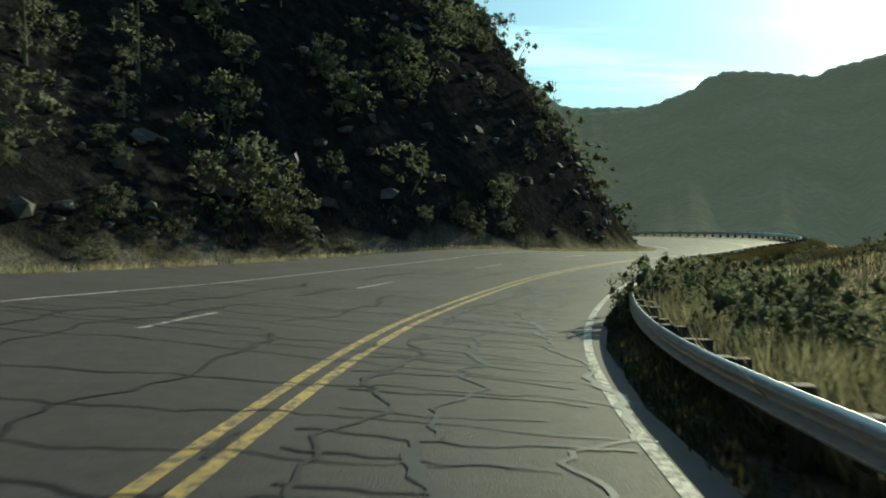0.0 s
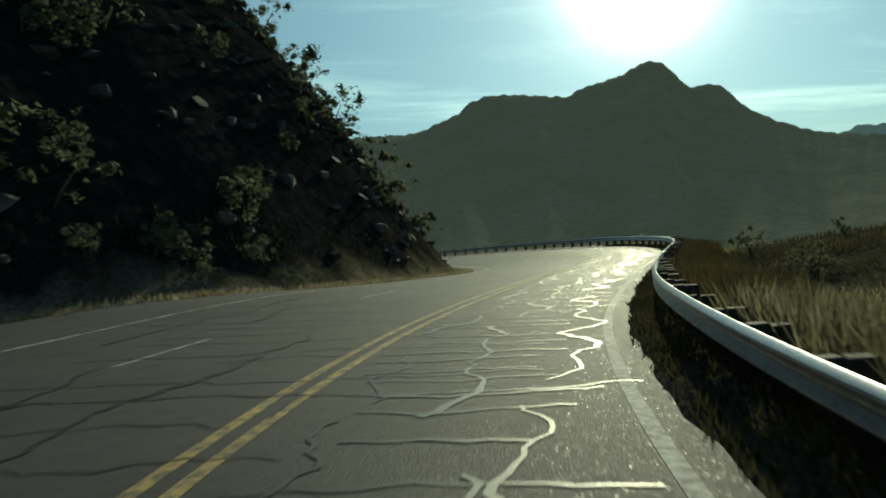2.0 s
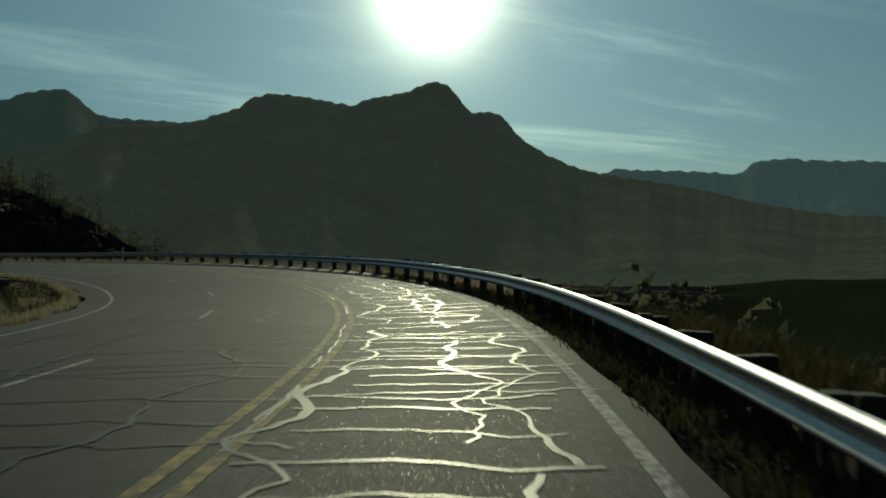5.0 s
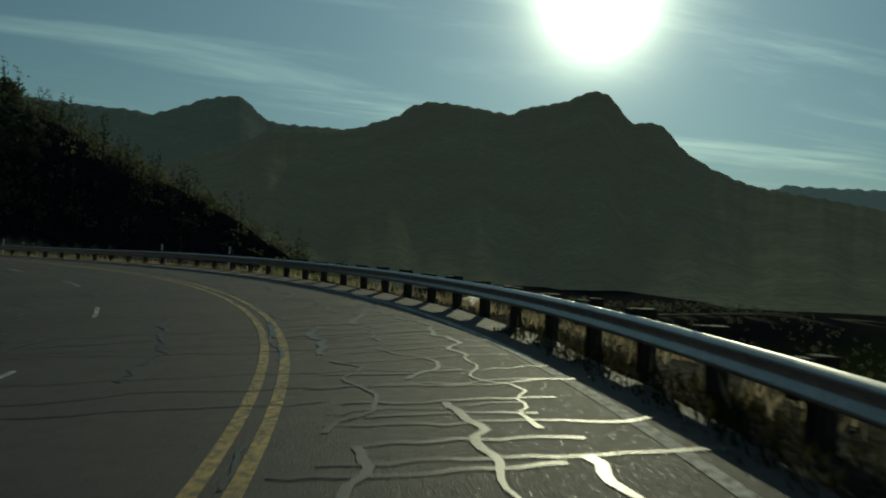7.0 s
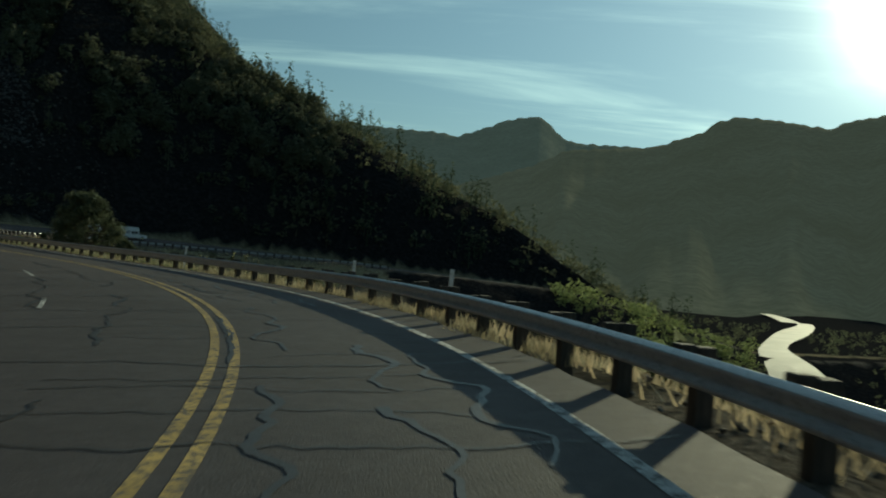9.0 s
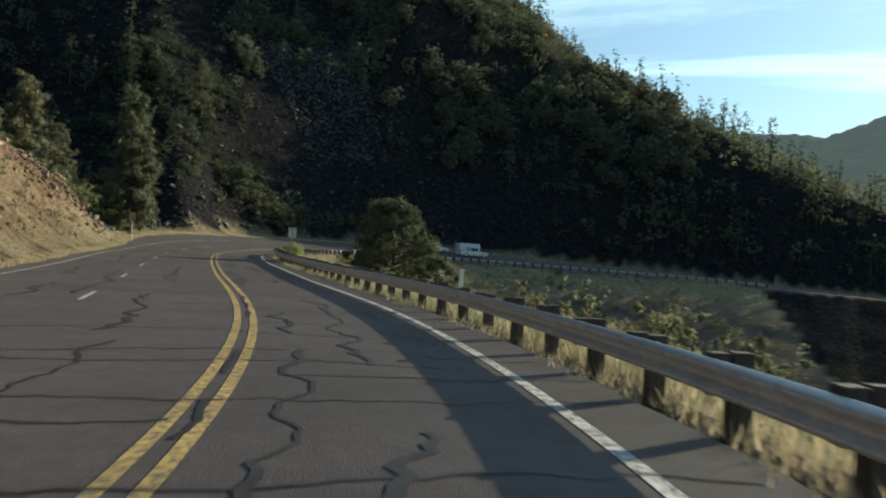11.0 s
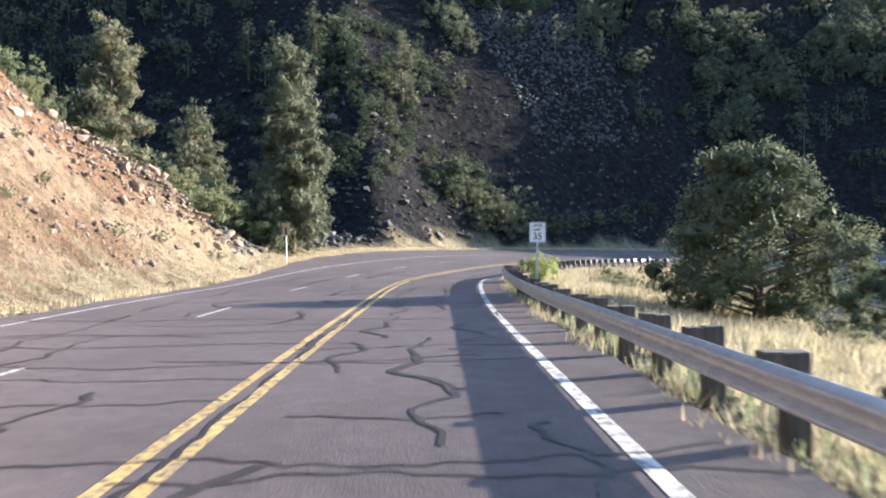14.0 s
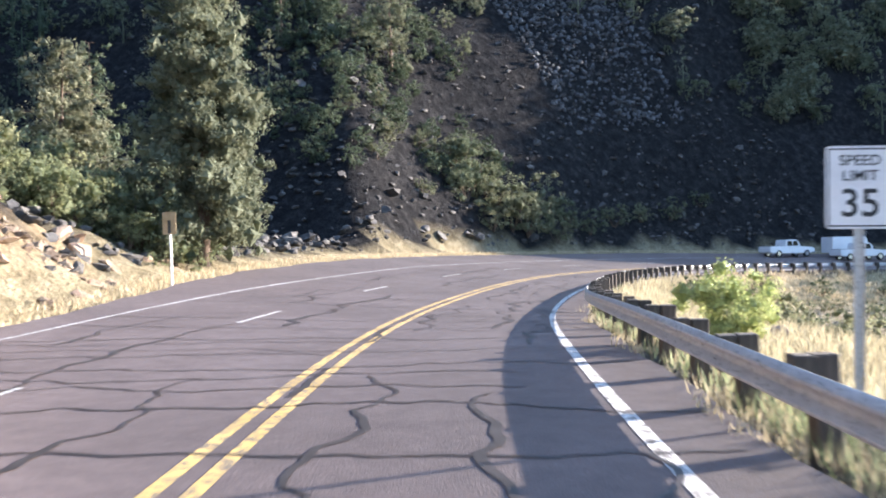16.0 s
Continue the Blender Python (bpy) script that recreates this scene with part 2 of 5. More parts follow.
OAK = shade("oak_leaves", [(0.15, 0.18, 0.10), (0.235, 0.265, 0.16), (0.33, 0.355, 0.235)], 0.9, 9.0, 0.3, (0.6, 0.8), bump=0, spec=0.12, random=0.2, through=0.55)
PALE = shade("pale_needles", [(0.11, 0.125, 0.088), (0.185, 0.20, 0.142), (0.275, 0.285, 0.21)], 0.7, 9.0, 0.3, (0.6, 0.8), bump=0, spec=0.12, random=0.2, through=0.45)
SAGE = shade("sage_leaves", [(0.13, 0.13, 0.085), (0.21, 0.205, 0.14), (0.30, 0.28, 0.20)], 1.2, 9.0, 0.3, (0.7, 0.9), bump=0, spec=0.04, random=0.4, through=0.45)
STRAW = shade("dry_grass", [(0.32, 0.28, 0.19), (0.45, 0.395, 0.285), (0.58, 0.525, 0.40)], 0.8, 9.0, 0.25, (0.7, 0.9), bump=0, spec=0.04, random=0.35, through=0.35)
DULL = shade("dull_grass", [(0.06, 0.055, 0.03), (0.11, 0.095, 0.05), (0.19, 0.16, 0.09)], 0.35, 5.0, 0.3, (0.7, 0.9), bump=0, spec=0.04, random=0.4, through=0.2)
ROCK = shade("rock", [(0.14, 0.085, 0.062), (0.235, 0.165, 0.125), (0.35, 0.28, 0.225)], 1.4, 14.0, 0.35, (0.8, 0.95), bump=0.9, dist=0.04, random=0.3)
SCREE = shade("scree", [(0.03, 0.03, 0.032), (0.058, 0.058, 0.06), (0.12, 0.12, 0.122)], 1.0, 10.0, 0.35, (0.75, 0.95), bump=0.8, dist=0.04, random=0.35)
TALUS = shade("talus", [(0.05, 0.053, 0.064), (0.085, 0.088, 0.102), (0.13, 0.134, 0.15)], 1.0, 10.0, 0.3, (0.75, 0.95), bump=0.8, dist=0.04, random=0.35)
SIGN_WHITE = shade("sign_white", [(0.70, 0.70, 0.70), (0.78, 0.78, 0.78), (0.82, 0.82, 0.82)], 4.0, 30.0, 0.06, (0.35, 0.5), bump=0.05)
SIGN_BLACK = shade("sign_black", [(0.012, 0.012, 0.014), (0.018, 0.018, 0.02), (0.025, 0.025, 0.028)], 4.0, 30.0, 0.1, (0.4, 0.5), bump=0.05)
SIGN_BACK = shade("weathered_plywood", [(0.28, 0.19, 0.10), (0.36, 0.26, 0.14), (0.44, 0.33, 0.2)], 4.0, 30.0, 0.2, (0.7, 0.9), bump=0.2)
WHITE_PLASTIC = shade("white_plastic", [(0.62, 0.62, 0.62), (0.72, 0.72, 0.72), (0.8, 0.8, 0.8)], 5.0, 30.0, 0.08, (0.4, 0.6), bump=0.05)
CAR_WHITE = shade("white_car_paint", [(0.70, 0.71, 0.73), (0.76, 0.77, 0.78), (0.8, 0.8, 0.8)], 1.0, 20.0, 0.04, (0.18, 0.26), bump=0.0)
CAR_DARK = shade("dark_trim", [(0.012, 0.012, 0.013), (0.02, 0.02, 0.022), (0.03, 0.03, 0.03)], 4.0, 30.0, 0.2, (0.35, 0.55), bump=0.1)
RUBBER = shade("rubber", [(0.015, 0.015, 0.015), (0.025, 0.025, 0.025), (0.035, 0.035, 0.035)], 6.0, 40.0, 0.2, (0.75, 0.9), bump=0.3)
GLASS_DARK = shade("tinted_glass", [(0.01, 0.012, 0.014), (0.014, 0.016, 0.018), (0.02, 0.022, 0.024)], 1.0, 10.0, 0.05, (0.03, 0.06), bump=0.0)
CHROME = shade("chrome", [(0.6, 0.6, 0.6), (0.65, 0.65, 0.65), (0.7, 0.7, 0.7)], 2.0, 20.0, 0.05, (0.1, 0.2), metal=1.0, bump=0.0)
LAMP_LENS = shade("lamp_lens", [(0.6, 0.6, 0.58), (0.7, 0.7, 0.68), (0.75, 0.75, 0.73)], 4.0, 30.0, 0.1, (0.08, 0.15), bump=0.0)
WATER = shade("river_water", [(0.34, 0.34, 0.27), (0.42, 0.42, 0.34), (0.50, 0.49, 0.40)], 0.05, 0.6, 0.15, (0.6, 0.8), bump=0.25, dist=0.05, spec=0.15)
# The last colour of each is haze, painted as a glow on the slope.
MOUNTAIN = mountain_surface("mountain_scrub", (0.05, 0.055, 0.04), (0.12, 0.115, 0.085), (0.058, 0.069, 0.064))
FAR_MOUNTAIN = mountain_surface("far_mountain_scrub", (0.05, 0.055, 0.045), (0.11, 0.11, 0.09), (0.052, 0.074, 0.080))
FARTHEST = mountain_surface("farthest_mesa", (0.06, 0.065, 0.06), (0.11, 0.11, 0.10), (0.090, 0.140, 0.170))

# ---- plan of the road: its middle is the double yellow line, u counts metres to the right of it ----
HEADING = [
    (-120, 6.0), (-60, 5.0), (-20, 1.8), (0, -1.4), (11, -3.9), (22, -12.2), (33, -20.1), (44, -27.7), (55, -30.1), (66, -31.6),
    (77, -27.0), (88, -16.8), (99, -7.8), (110, 3.2), (121, 13.1), (132, 23.5), (143, 32.1), (154, 38.9), (165, 40.0), (176, 39.0),
    (187, 38.5), (198, 37.2), (209, 33.5), (220, 28.2), (245, 17.1), (260, 7.2), (275, -15.0), (300, -42.7), (325, -58.0), (350, -66.0),
    (400, -62.0)]
BANKS = [
    (-120, 0.00), (0, 0.97), (12, 4.63), (24, 2.99), (37, 1.63), (49, 3.27), (61, 0.71), (73, -1.16), (85, -2.74), (97, -4.27),
    (108, -3.99), (120, -3.21), (132, -2.97), (143, -0.90), (155, -0.12), (167, -0.37), (179, -0.67), (191, 0.35), (205, -0.48), (220, 3.68),
    (240, 5.50), (280, 6.00), (310, 5.00), (340, 2.00), (400, 0.00)]
LEVELS = [
    (-120, 2.40), (-20, 0.45), (0, 0.05), (12, -0.20), (24, -0.38), (37, -0.22), (49, -0.16), (73, -0.21), (97, -0.09), (120, 0.10),
    (143, 0.10), (155, 0.11), (167, 0.01), (179, 0.00), (191, -0.01), (205, 0.11), (220, 0.08), (240, 0.25), (260, 0.20), (280, 0.05),
    (300, -0.30), (340, -1.50), (400, -4.50), (470, -20.00), (900, -26.00)]
SHOULDERS = [(-120, 3), (20, 5), (40, 4.6), (58, 1.3), (150, 1.0), (200, 1.1), (214, 1.7), (228, 4.2), (255, 6.0), (300, 5.0), (400, 3)]
SETBACKS = [(-120, 1.0), (56, 1.4), (72, 1.0), (92, 1.2), (112, 3.6), (138, 3.0), (148, 1.2), (212, 1.6), (230, 2.0), (400, 2.0)]
STATIONS = np.arange(-400, 900.1, 1.0)   # the plan runs on past both ends of the built road


def along(rows, s):
    return np.interp(s, [r[0] for r in rows], [r[1] for r in rows])


def smooth(a, n):
    return np.convolve(np.pad(a, n // 2, mode="edge"), np.ones(n) / n, "valid")


HEAD, BANK, LEVEL = smooth(along(HEADING, STATIONS), 9), smooth(along(BANKS, STATIONS), 9), smooth(along(LEVELS, STATIONS), 9)
DX, DY = -np.sin(np.radians(HEAD)), np.cos(np.radians(HEAD))
LX, LY = np.cumsum(DX), np.cumsum(DY)
LX, LY = LX - LX[400] - 2.22, LY - LY[400]


def road_xyz(s, u, lift=0.0):
    """Places at stations s, u metres right of the middle, lift over the surface, as an array of rows."""
    s, u, lift = np.broadcast_arrays(np.asarray(s, float), np.asarray(u, float), np.asarray(lift, float))
    x, y, dx, dy, b, z = (np.interp(s, STATIONS, a) for a in (LX, LY, DX, DY, BANK, LEVEL))
    n = np.hypot(dx, dy)
    return np.stack([x + u * dy / n, y - u * dx / n, z - u * np.tan(np.radians(b)) + lift], -1)


def road_at(s, u, lift=0.0):
    return Vector(road_xyz(s, u, lift).tolist())


def nearest(x, y):
    """Station of the road's nearest point and the side distance, for arrays of places."""
    s, u = np.empty_like(x), np.empty_like(x)
    for i in range(0, len(x), 4000):
        px, py = x[i:i + 4000, None] - LX, y[i:i + 4000, None] - LY
        k = np.argmin(px ** 2 + py ** 2, axis=1)
        r = np.arange(len(k))
        s[i:i + 4000] = STATIONS[k]
        side = px[r, k] * DY[k] - py[r, k] * DX[k]
        u[i:i + 4000] = np.copysign(np.hypot(px[r, k], py[r, k]), side)
    return s, u


def lumps(x, y, size, seed=0.0):
    """Smooth uneven ground, about -1 to 1, from a few crossing waves."""
    a = np.zeros_like(x)
    for k in range(5):
        th = seed + k * 1.9
        f = (1.0 + 0.37 * k) / size
        a += np.sin((x * math.cos(th) + y * math.sin(th)) * f + 1.3 * np.sin((y * math.cos(th) - x * math.sin(th)) * f * 0.7 + k)) / (1 + 0.5 * k)
    return a / 2.2


def ground_height(x, y, kinds=False):
    s, u = nearest(x, y)
    bank = np.tan(np.radians(np.interp(s, STATIONS, BANK)))
    z = np.interp(s, STATIONS, LEVEL) - np.clip(u, -14, 6) * bank
    z -= np.where(u > 0, np.clip(0.16 - (u - 3.9) * 0.16, 0.03, 0.16), 0.16) * (u > -7.6 - along(SHOULDERS, s))
    left = np.clip(-u - 7.4 - along(SHOULDERS, s) - along(SETBACKS, s), 0, None)
    # left: an earth cut with a crest, then the natural hillside up to the ridge
    face = along([(-120, 1.15), (40, 1.25), (62, 1.5), (95, 1.5), (115, 1.25), (150, 1.28), (200, 1.2), (214, 1.1), (222, 0.7), (245, 0.6), (400, 0.6)], s)
    crest = along([(-120, 40), (120, 30), (150, 36), (170, 35), (180, 30), (190, 23), (200, 14.5), (207, 8.5), (213, 4.6), (219, 1.8), (226, 0.7), (245, 0.8), (400, 1)], s)
    crest = crest * (1 + 0.12 * lumps(x, y, 5.0, 2.0))
    natural = along([(-120, 0.6), (130, 0.6), (150, 0.55), (188, 0.45), (203, 0.42), (216, 0.4), (228, 0.15), (400, 0.1)], s)
    rise = np.where(left * face < crest, left * face, crest + (left - crest / face) * natural)
    # the steep hill across the head of the cove, which turns its back to the sun
    across = (x + 46) * -0.375 + (y - 222) * 0.927
    rise = np.where((s > 196) & (u < 0), np.maximum(rise, np.minimum(np.clip(across + 1.5 * lumps(x, y, 9.0, 2.5), 0, None) * 1.05, left * (1.5 + 0.35 * lumps(x, y, 13.0, 1.2)))), rise)
    top = np.where(y > 150, np.interp(x, (-300, -110, -60, -33, -3, 20, 45, 75, 110), (260, 122, 74, 51, 39, 28, 18, 6, 0)) * np.clip((y - 200 + np.clip(-x - 40, -15, 200)) / np.where(x > -60, 130, 200), 0.28, 1), 95 + 12 * lumps(x, y, 40.0, 1.0))
    rise = np.where(rise < top * 0.7, rise, top - top * 0.3 * np.exp(-(rise - top * 0.7) / np.maximum(top * 0.3, 0.1)))
    rough = np.clip(left / 4, 0, 1) * np.clip(1.6 - np.abs(u) / 160, 0, 1)
    rise += rough * (0.45 * lumps(x, y, 2.4, 0.3) + 0.6 * lumps(x, y, 6.0, 4.0)) * np.clip(rise, 0, 3) / 3
    # right: a grassy shelf, then down to the river
    shelf = along([(-120, 14), (0, 22), (40, 30), (62, 24), (80, 9), (94, 2.5), (140, 2.5), (160, 7), (205, 12), (240, 6), (270, 3), (400, 3)], s)
    lean = along([(-120, 0.03), (60, 0.03), (85, 0.2), (140, 0.25), (160, 0.16), (230, 0.16), (260, 0.5), (400, 0.5)], s)
    right = np.clip(u - 5.0, 0, None)
    drop = np.minimum(right, shelf) * lean + np.clip(right - shelf, 0, None) * 0.42
    deep = 27 + 3 * lumps(x, y, 60.0, 3.0)
    drop = np.where(drop < deep * 0.6, drop, deep - deep * 0.4 * np.exp(-(drop - deep * 0.6) / (deep * 0.4)))
    fall = drop - np.clip(right / 3, 0, 1) * (0.22 * lumps(x, y, 2.2, 0.7) + 0.35 * lumps(x, y, 8.0, 5.0))
    fall -= np.where((s > 8) & (s < 62), 1.0 * np.exp(-((right - 9) / 6) ** 2), 0)
    z = z + rise - np.where(u > 0, fall, 0)
    out = np.clip((np.hypot(x, y - 200) - 520) / 200, 0, 1)
    z = z * (1 - out) - (32 - 9 * lumps(x, y, 70.0, 2.0)) * out
    if not kinds:
        return z
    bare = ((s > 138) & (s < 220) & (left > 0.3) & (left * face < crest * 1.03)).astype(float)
    straw = np.clip(np.where(u > 5.0, 1 - (right - np.where(s > 140, np.minimum(shelf, 7), shelf) - 3) / 8, 0), 0, 1) * along([(-120, 0.8), (30, 0.8), (42, 0.3), (140, 0.25), (150, 0.9)], s) * (s < 350)
    straw = np.maximum(straw, ((u < 0) & (left < 0.3) & (u < -8.5)).astype(float) * np.where(s < 62, 0.3, 0.8))
    straw = np.maximum(straw, ((s > 206) & (s < 226) & (left > 0) & (left < 2.5)).astype(float) * 0.5)
    gravel = ((u > 3.5) & (u < 5.3)) * along([(78, 0.4), (96, 0.75)], s) + ((u < -8.1) & (left <= 0) & (s > -120) & (s < 60)).astype(float) * 0.8
    gravel = np.maximum(gravel, ((s > 205) & (s < 350) & (u > 11)) * 0.55)
    green = np.clip((u - 26) / 20, 0, 1) * 0.9 * ((s < 150) | (s > 350))
    rust = bare * np.clip((left * face / np.maximum(crest, 0.1) - 0.5 + 0.22 * lumps(x, y, 7.0, 1.4)) * 3.0, 0, 0.85)
    return z, bare, straw, gravel, green, rust


def height_at(x, y):
    return float(ground_height(np.array([float(x)]), np.array([float(y)]))[0])


def array_mesh(name, verts, faces, mats):
    """A mesh from arrays: places and equal-sided faces."""
    verts, faces = np.asarray(verts, np.float32), np.asarray(faces, np.int32)
    me = bpy.data.meshes.new(name)
    k = faces.shape[1]
    me.vertices.add(len(verts))
    me.vertices.foreach_set("co", verts.ravel())
    me.loops.add(faces.size)
    me.loops.foreach_set("vertex_index", faces.ravel())
    me.polygons.add(len(faces))
    me.polygons.foreach_set("loop_start", np.arange(0, faces.size, k, dtype=np.int32))
    me.polygons.foreach_set("use_smooth", np.zeros(len(faces), bool))
    me.update(calc_edges=True)
    for m in mats if isinstance(mats, (list, tuple)) else [mats]:
        me.materials.append(m)
    return me


def smoothed(me):
    me.polygons.foreach_set("use_smooth", np.ones(len(me.polygons), bool))
    return me


def under(ob, parent):
    """Makes ob, built in world places, a part of parent."""
    ob.parent = parent
    ob.matrix_parent_inverse = Matrix.Translation(-parent.location) if parent.parent is None else Matrix.Identity(4)
    return ob


def part(name, me, parent, label=""):
    return tagged(under(new(name, me), parent), label)


def sheet(n, m):
    """Faces of a grid of n rows and m columns."""
    i, j = np.meshgrid(np.arange(m - 1), np.arange(n - 1))
    a = (j * m + i).ravel()
    return np.stack([a, a + 1, a + m + 1, a + m], 1)


# ---- ground ----
def spaced(a, b, c):
    core, out = np.arange(a, b + 0.1, c), [c]
    while sum(out) < 4200:
        out.append(out[-1] * 1.13)
    o = np.cumsum(out)
    return np.concatenate([a - o[::-1], core, b + o])


gx = np.unique(np.concatenate([spaced(-120, 120, 1.7), np.arange(-240, 330, 7.0)]))
gy = np.unique(np.concatenate([spaced(-40, 330, 1.7), np.arange(330, 640, 6.0)]))
mx, my = (a.ravel() for a in np.meshgrid(gx, gy))
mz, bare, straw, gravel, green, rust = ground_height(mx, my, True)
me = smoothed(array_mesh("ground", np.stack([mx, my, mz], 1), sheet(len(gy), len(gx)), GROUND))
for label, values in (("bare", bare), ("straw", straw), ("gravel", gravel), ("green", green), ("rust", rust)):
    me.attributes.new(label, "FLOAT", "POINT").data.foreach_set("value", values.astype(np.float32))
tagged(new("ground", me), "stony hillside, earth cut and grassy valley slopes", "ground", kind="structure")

# ---- river ----
def river_x(y):
    return np.interp(y, (200, 300, 336, 369, 410, 489, 614, 801, 886, 1000), (80, 118, 126, 133, 150, 187, 246, 308, 324, 352))


rs = np.linspace(0, 1, 60)
ry = 300 + 660 * rs ** 1.5
rx, wide = smooth(river_x(ry), 5), 6.0 + 1.5 * np.sin(rs * 17)
rv = np.concatenate([np.stack([rx - wide, ry, np.full(60, -26.0)], 1), np.stack([rx + wide, ry, np.full(60, -26.0)], 1)])
rz = np.maximum(ground_height(rv[:, 0], rv[:, 1])[:60], ground_height(rv[:, 0], rv[:, 1])[60:]) + 0.8
rv[:60, 2], rv[60:, 2] = smooth(rz, 9), smooth(rz, 9)
tagged(new("river", smoothed(array_mesh("river", rv, np.stack([np.arange(59), np.arange(59) + 60, np.arange(59) + 61, np.arange(59) + 1], 1), WATER))),
       "pale winding river on the valley floor", "river", kind="structure")


# ---- mountains ----
def range_mesh(name, mat, radius, foot, base, outline, seed):
    """A mountain range seen from the road: crest at the given angles over the horizon, spurs and gullies down to its foot."""
    az = np.arange(outline[0][0], outline[-1][0] + 0.01, 0.2)
    el = np.interp(az, [o[0] for o in outline], [o[1] for o in outline])
    el = smooth(el, 3) + 0.035 * np.sin(az * 9 + seed) + 0.03 * np.sin(az * 5.3 + 2 * seed) + smooth(np.random.RandomState(int(seed * 10)).uniform(-0.05, 0.05, len(az)), 3)
    v = np.concatenate([np.linspace(0, 1, 28), [1.06, 1.2]])
    A, V = np.meshgrid(np.radians(az), v)
    crest = np.tan(np.radians(el)) * radius
    spur = np.sin(A * 57.3 * 0.9 + seed) + 0.4 * np.sin(A * 57.3 * 2.3 + 2.1 * seed + V * 3) + 0.12 * np.sin(A * 57.3 * 4.1 + V * 14 + seed) * np.sin(V * 17 + A * 90) + 0.06 * np.sin(A * 57.3 * 7.0 - V * 21) * np.sin(A * 160 + V * 31)
    up = np.where(V <= 1, np.clip(V, 0, 1) ** 1.35, 1 - (V - 1) * 1.5)
    z = base + (crest - base) * up + spur * 26 * np.clip(V * (1 - V), 0, 1) * 4 * np.clip(crest, 60, 500) / 500
    r = foot + (radius - foot) * V + spur * 60 * np.clip(V * (1 - V), 0, 1) * 2
    x, y = 22 + r * np.sin(A), 75 + r * np.cos(A)
    me = smoothed(array_mesh(name, np.stack([x.ravel(), y.ravel(), z.ravel()], 1), sheet(len(v), len(az)), mat))
    return new(name, me)


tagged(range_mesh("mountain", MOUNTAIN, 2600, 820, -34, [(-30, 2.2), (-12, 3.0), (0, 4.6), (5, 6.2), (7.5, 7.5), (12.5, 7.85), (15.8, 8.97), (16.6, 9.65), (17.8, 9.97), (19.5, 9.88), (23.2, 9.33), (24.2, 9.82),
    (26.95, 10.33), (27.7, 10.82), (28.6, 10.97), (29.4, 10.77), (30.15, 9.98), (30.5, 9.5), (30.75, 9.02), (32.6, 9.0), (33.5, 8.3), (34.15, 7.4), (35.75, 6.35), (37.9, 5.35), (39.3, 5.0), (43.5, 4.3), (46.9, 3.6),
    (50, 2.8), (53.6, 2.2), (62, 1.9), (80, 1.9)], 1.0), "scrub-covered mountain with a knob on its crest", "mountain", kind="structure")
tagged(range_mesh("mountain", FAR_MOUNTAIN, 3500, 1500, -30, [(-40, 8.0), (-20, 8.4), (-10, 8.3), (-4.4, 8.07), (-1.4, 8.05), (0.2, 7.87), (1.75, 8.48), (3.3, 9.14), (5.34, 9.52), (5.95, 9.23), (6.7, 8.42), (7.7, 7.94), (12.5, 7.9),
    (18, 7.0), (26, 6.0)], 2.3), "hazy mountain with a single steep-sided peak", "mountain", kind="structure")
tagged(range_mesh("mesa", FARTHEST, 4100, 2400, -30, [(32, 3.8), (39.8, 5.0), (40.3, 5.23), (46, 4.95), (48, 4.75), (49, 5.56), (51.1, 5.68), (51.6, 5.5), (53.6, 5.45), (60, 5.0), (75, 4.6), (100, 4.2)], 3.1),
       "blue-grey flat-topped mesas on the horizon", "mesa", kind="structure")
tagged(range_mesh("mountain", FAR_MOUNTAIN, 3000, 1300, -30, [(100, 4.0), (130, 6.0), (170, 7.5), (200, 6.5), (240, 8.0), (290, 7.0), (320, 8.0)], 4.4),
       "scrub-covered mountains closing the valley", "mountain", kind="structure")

# ---- road ----
def strip(name, s0, s1, u0, u1, lift, mat, parent=None, step=1.0, skirt=0.0):
    ss = np.unique(np.concatenate([[s0, s1], np.arange(math.ceil(s0), s1, step)]))
    u0 = u0(ss) if callable(u0) else u0
    wide = [0, 1] if not skirt else np.linspace(0, 1, 13)
    u1 = u1(ss) if callable(u1) else u1
    cols = [road_xyz(ss, u0 + (u1 - u0) * k, lift) for k in wide]
    if skirt:
        cols = [road_xyz(ss, u0, -skirt), *cols, road_xyz(ss, u1, -skirt)]
    v = np.stack(cols, 1)
    me = array_mesh(name, v.reshape(-1, 3), sheet(len(ss), v.shape[1]), mat)
    return part(name, me, parent) if parent else new(name, me)


def pavement_edge(s):
    return -7.9 - along([(-120, 3), (20, 4.4), (40, 4.0), (58, 0.5), (150, 0.25), (200, 0.3), (214, 0.9), (228, 3.4), (255, 5.0), (300, 4.0), (400, 2)], s) + 0.12 * np.sin(s * 0.9) + 0.07 * np.sin(s * 2.7)


def right_edge(s):
    return along([(60, 3.8), (86, 3.9), (100, 4.42)], s) + 0.04 * np.sin(s * 1.1) + 0.03 * np.sin(s * 3.1)


road = tagged(strip("road", -120, 400, pavement_edge, right_edge, 0.0, ASPHALT, skirt=0.25), "cracked grey asphalt road with sealed cracks", "road", kind="structure")
strip("edge_line", -120, 400, 3.37, 3.52, 0.006, WHITE_PAINT, road)
strip("edge_line", -120, 400, -7.28, -7.16, 0.006, WHITE_PAINT, road)
strip("center_line", -120, 400, -0.28, -0.14, 0.006, YELLOW_PAINT, road)
strip("center_line", -120, 400, 0.02, 0.16, 0.006, YELLOW_PAINT, road)
for s in np.arange(-102.9, 390, 11.61):
    strip("lane_dash", s, s + 3.05, -3.66, -3.55, 0.006, WHITE_PAINT, road)


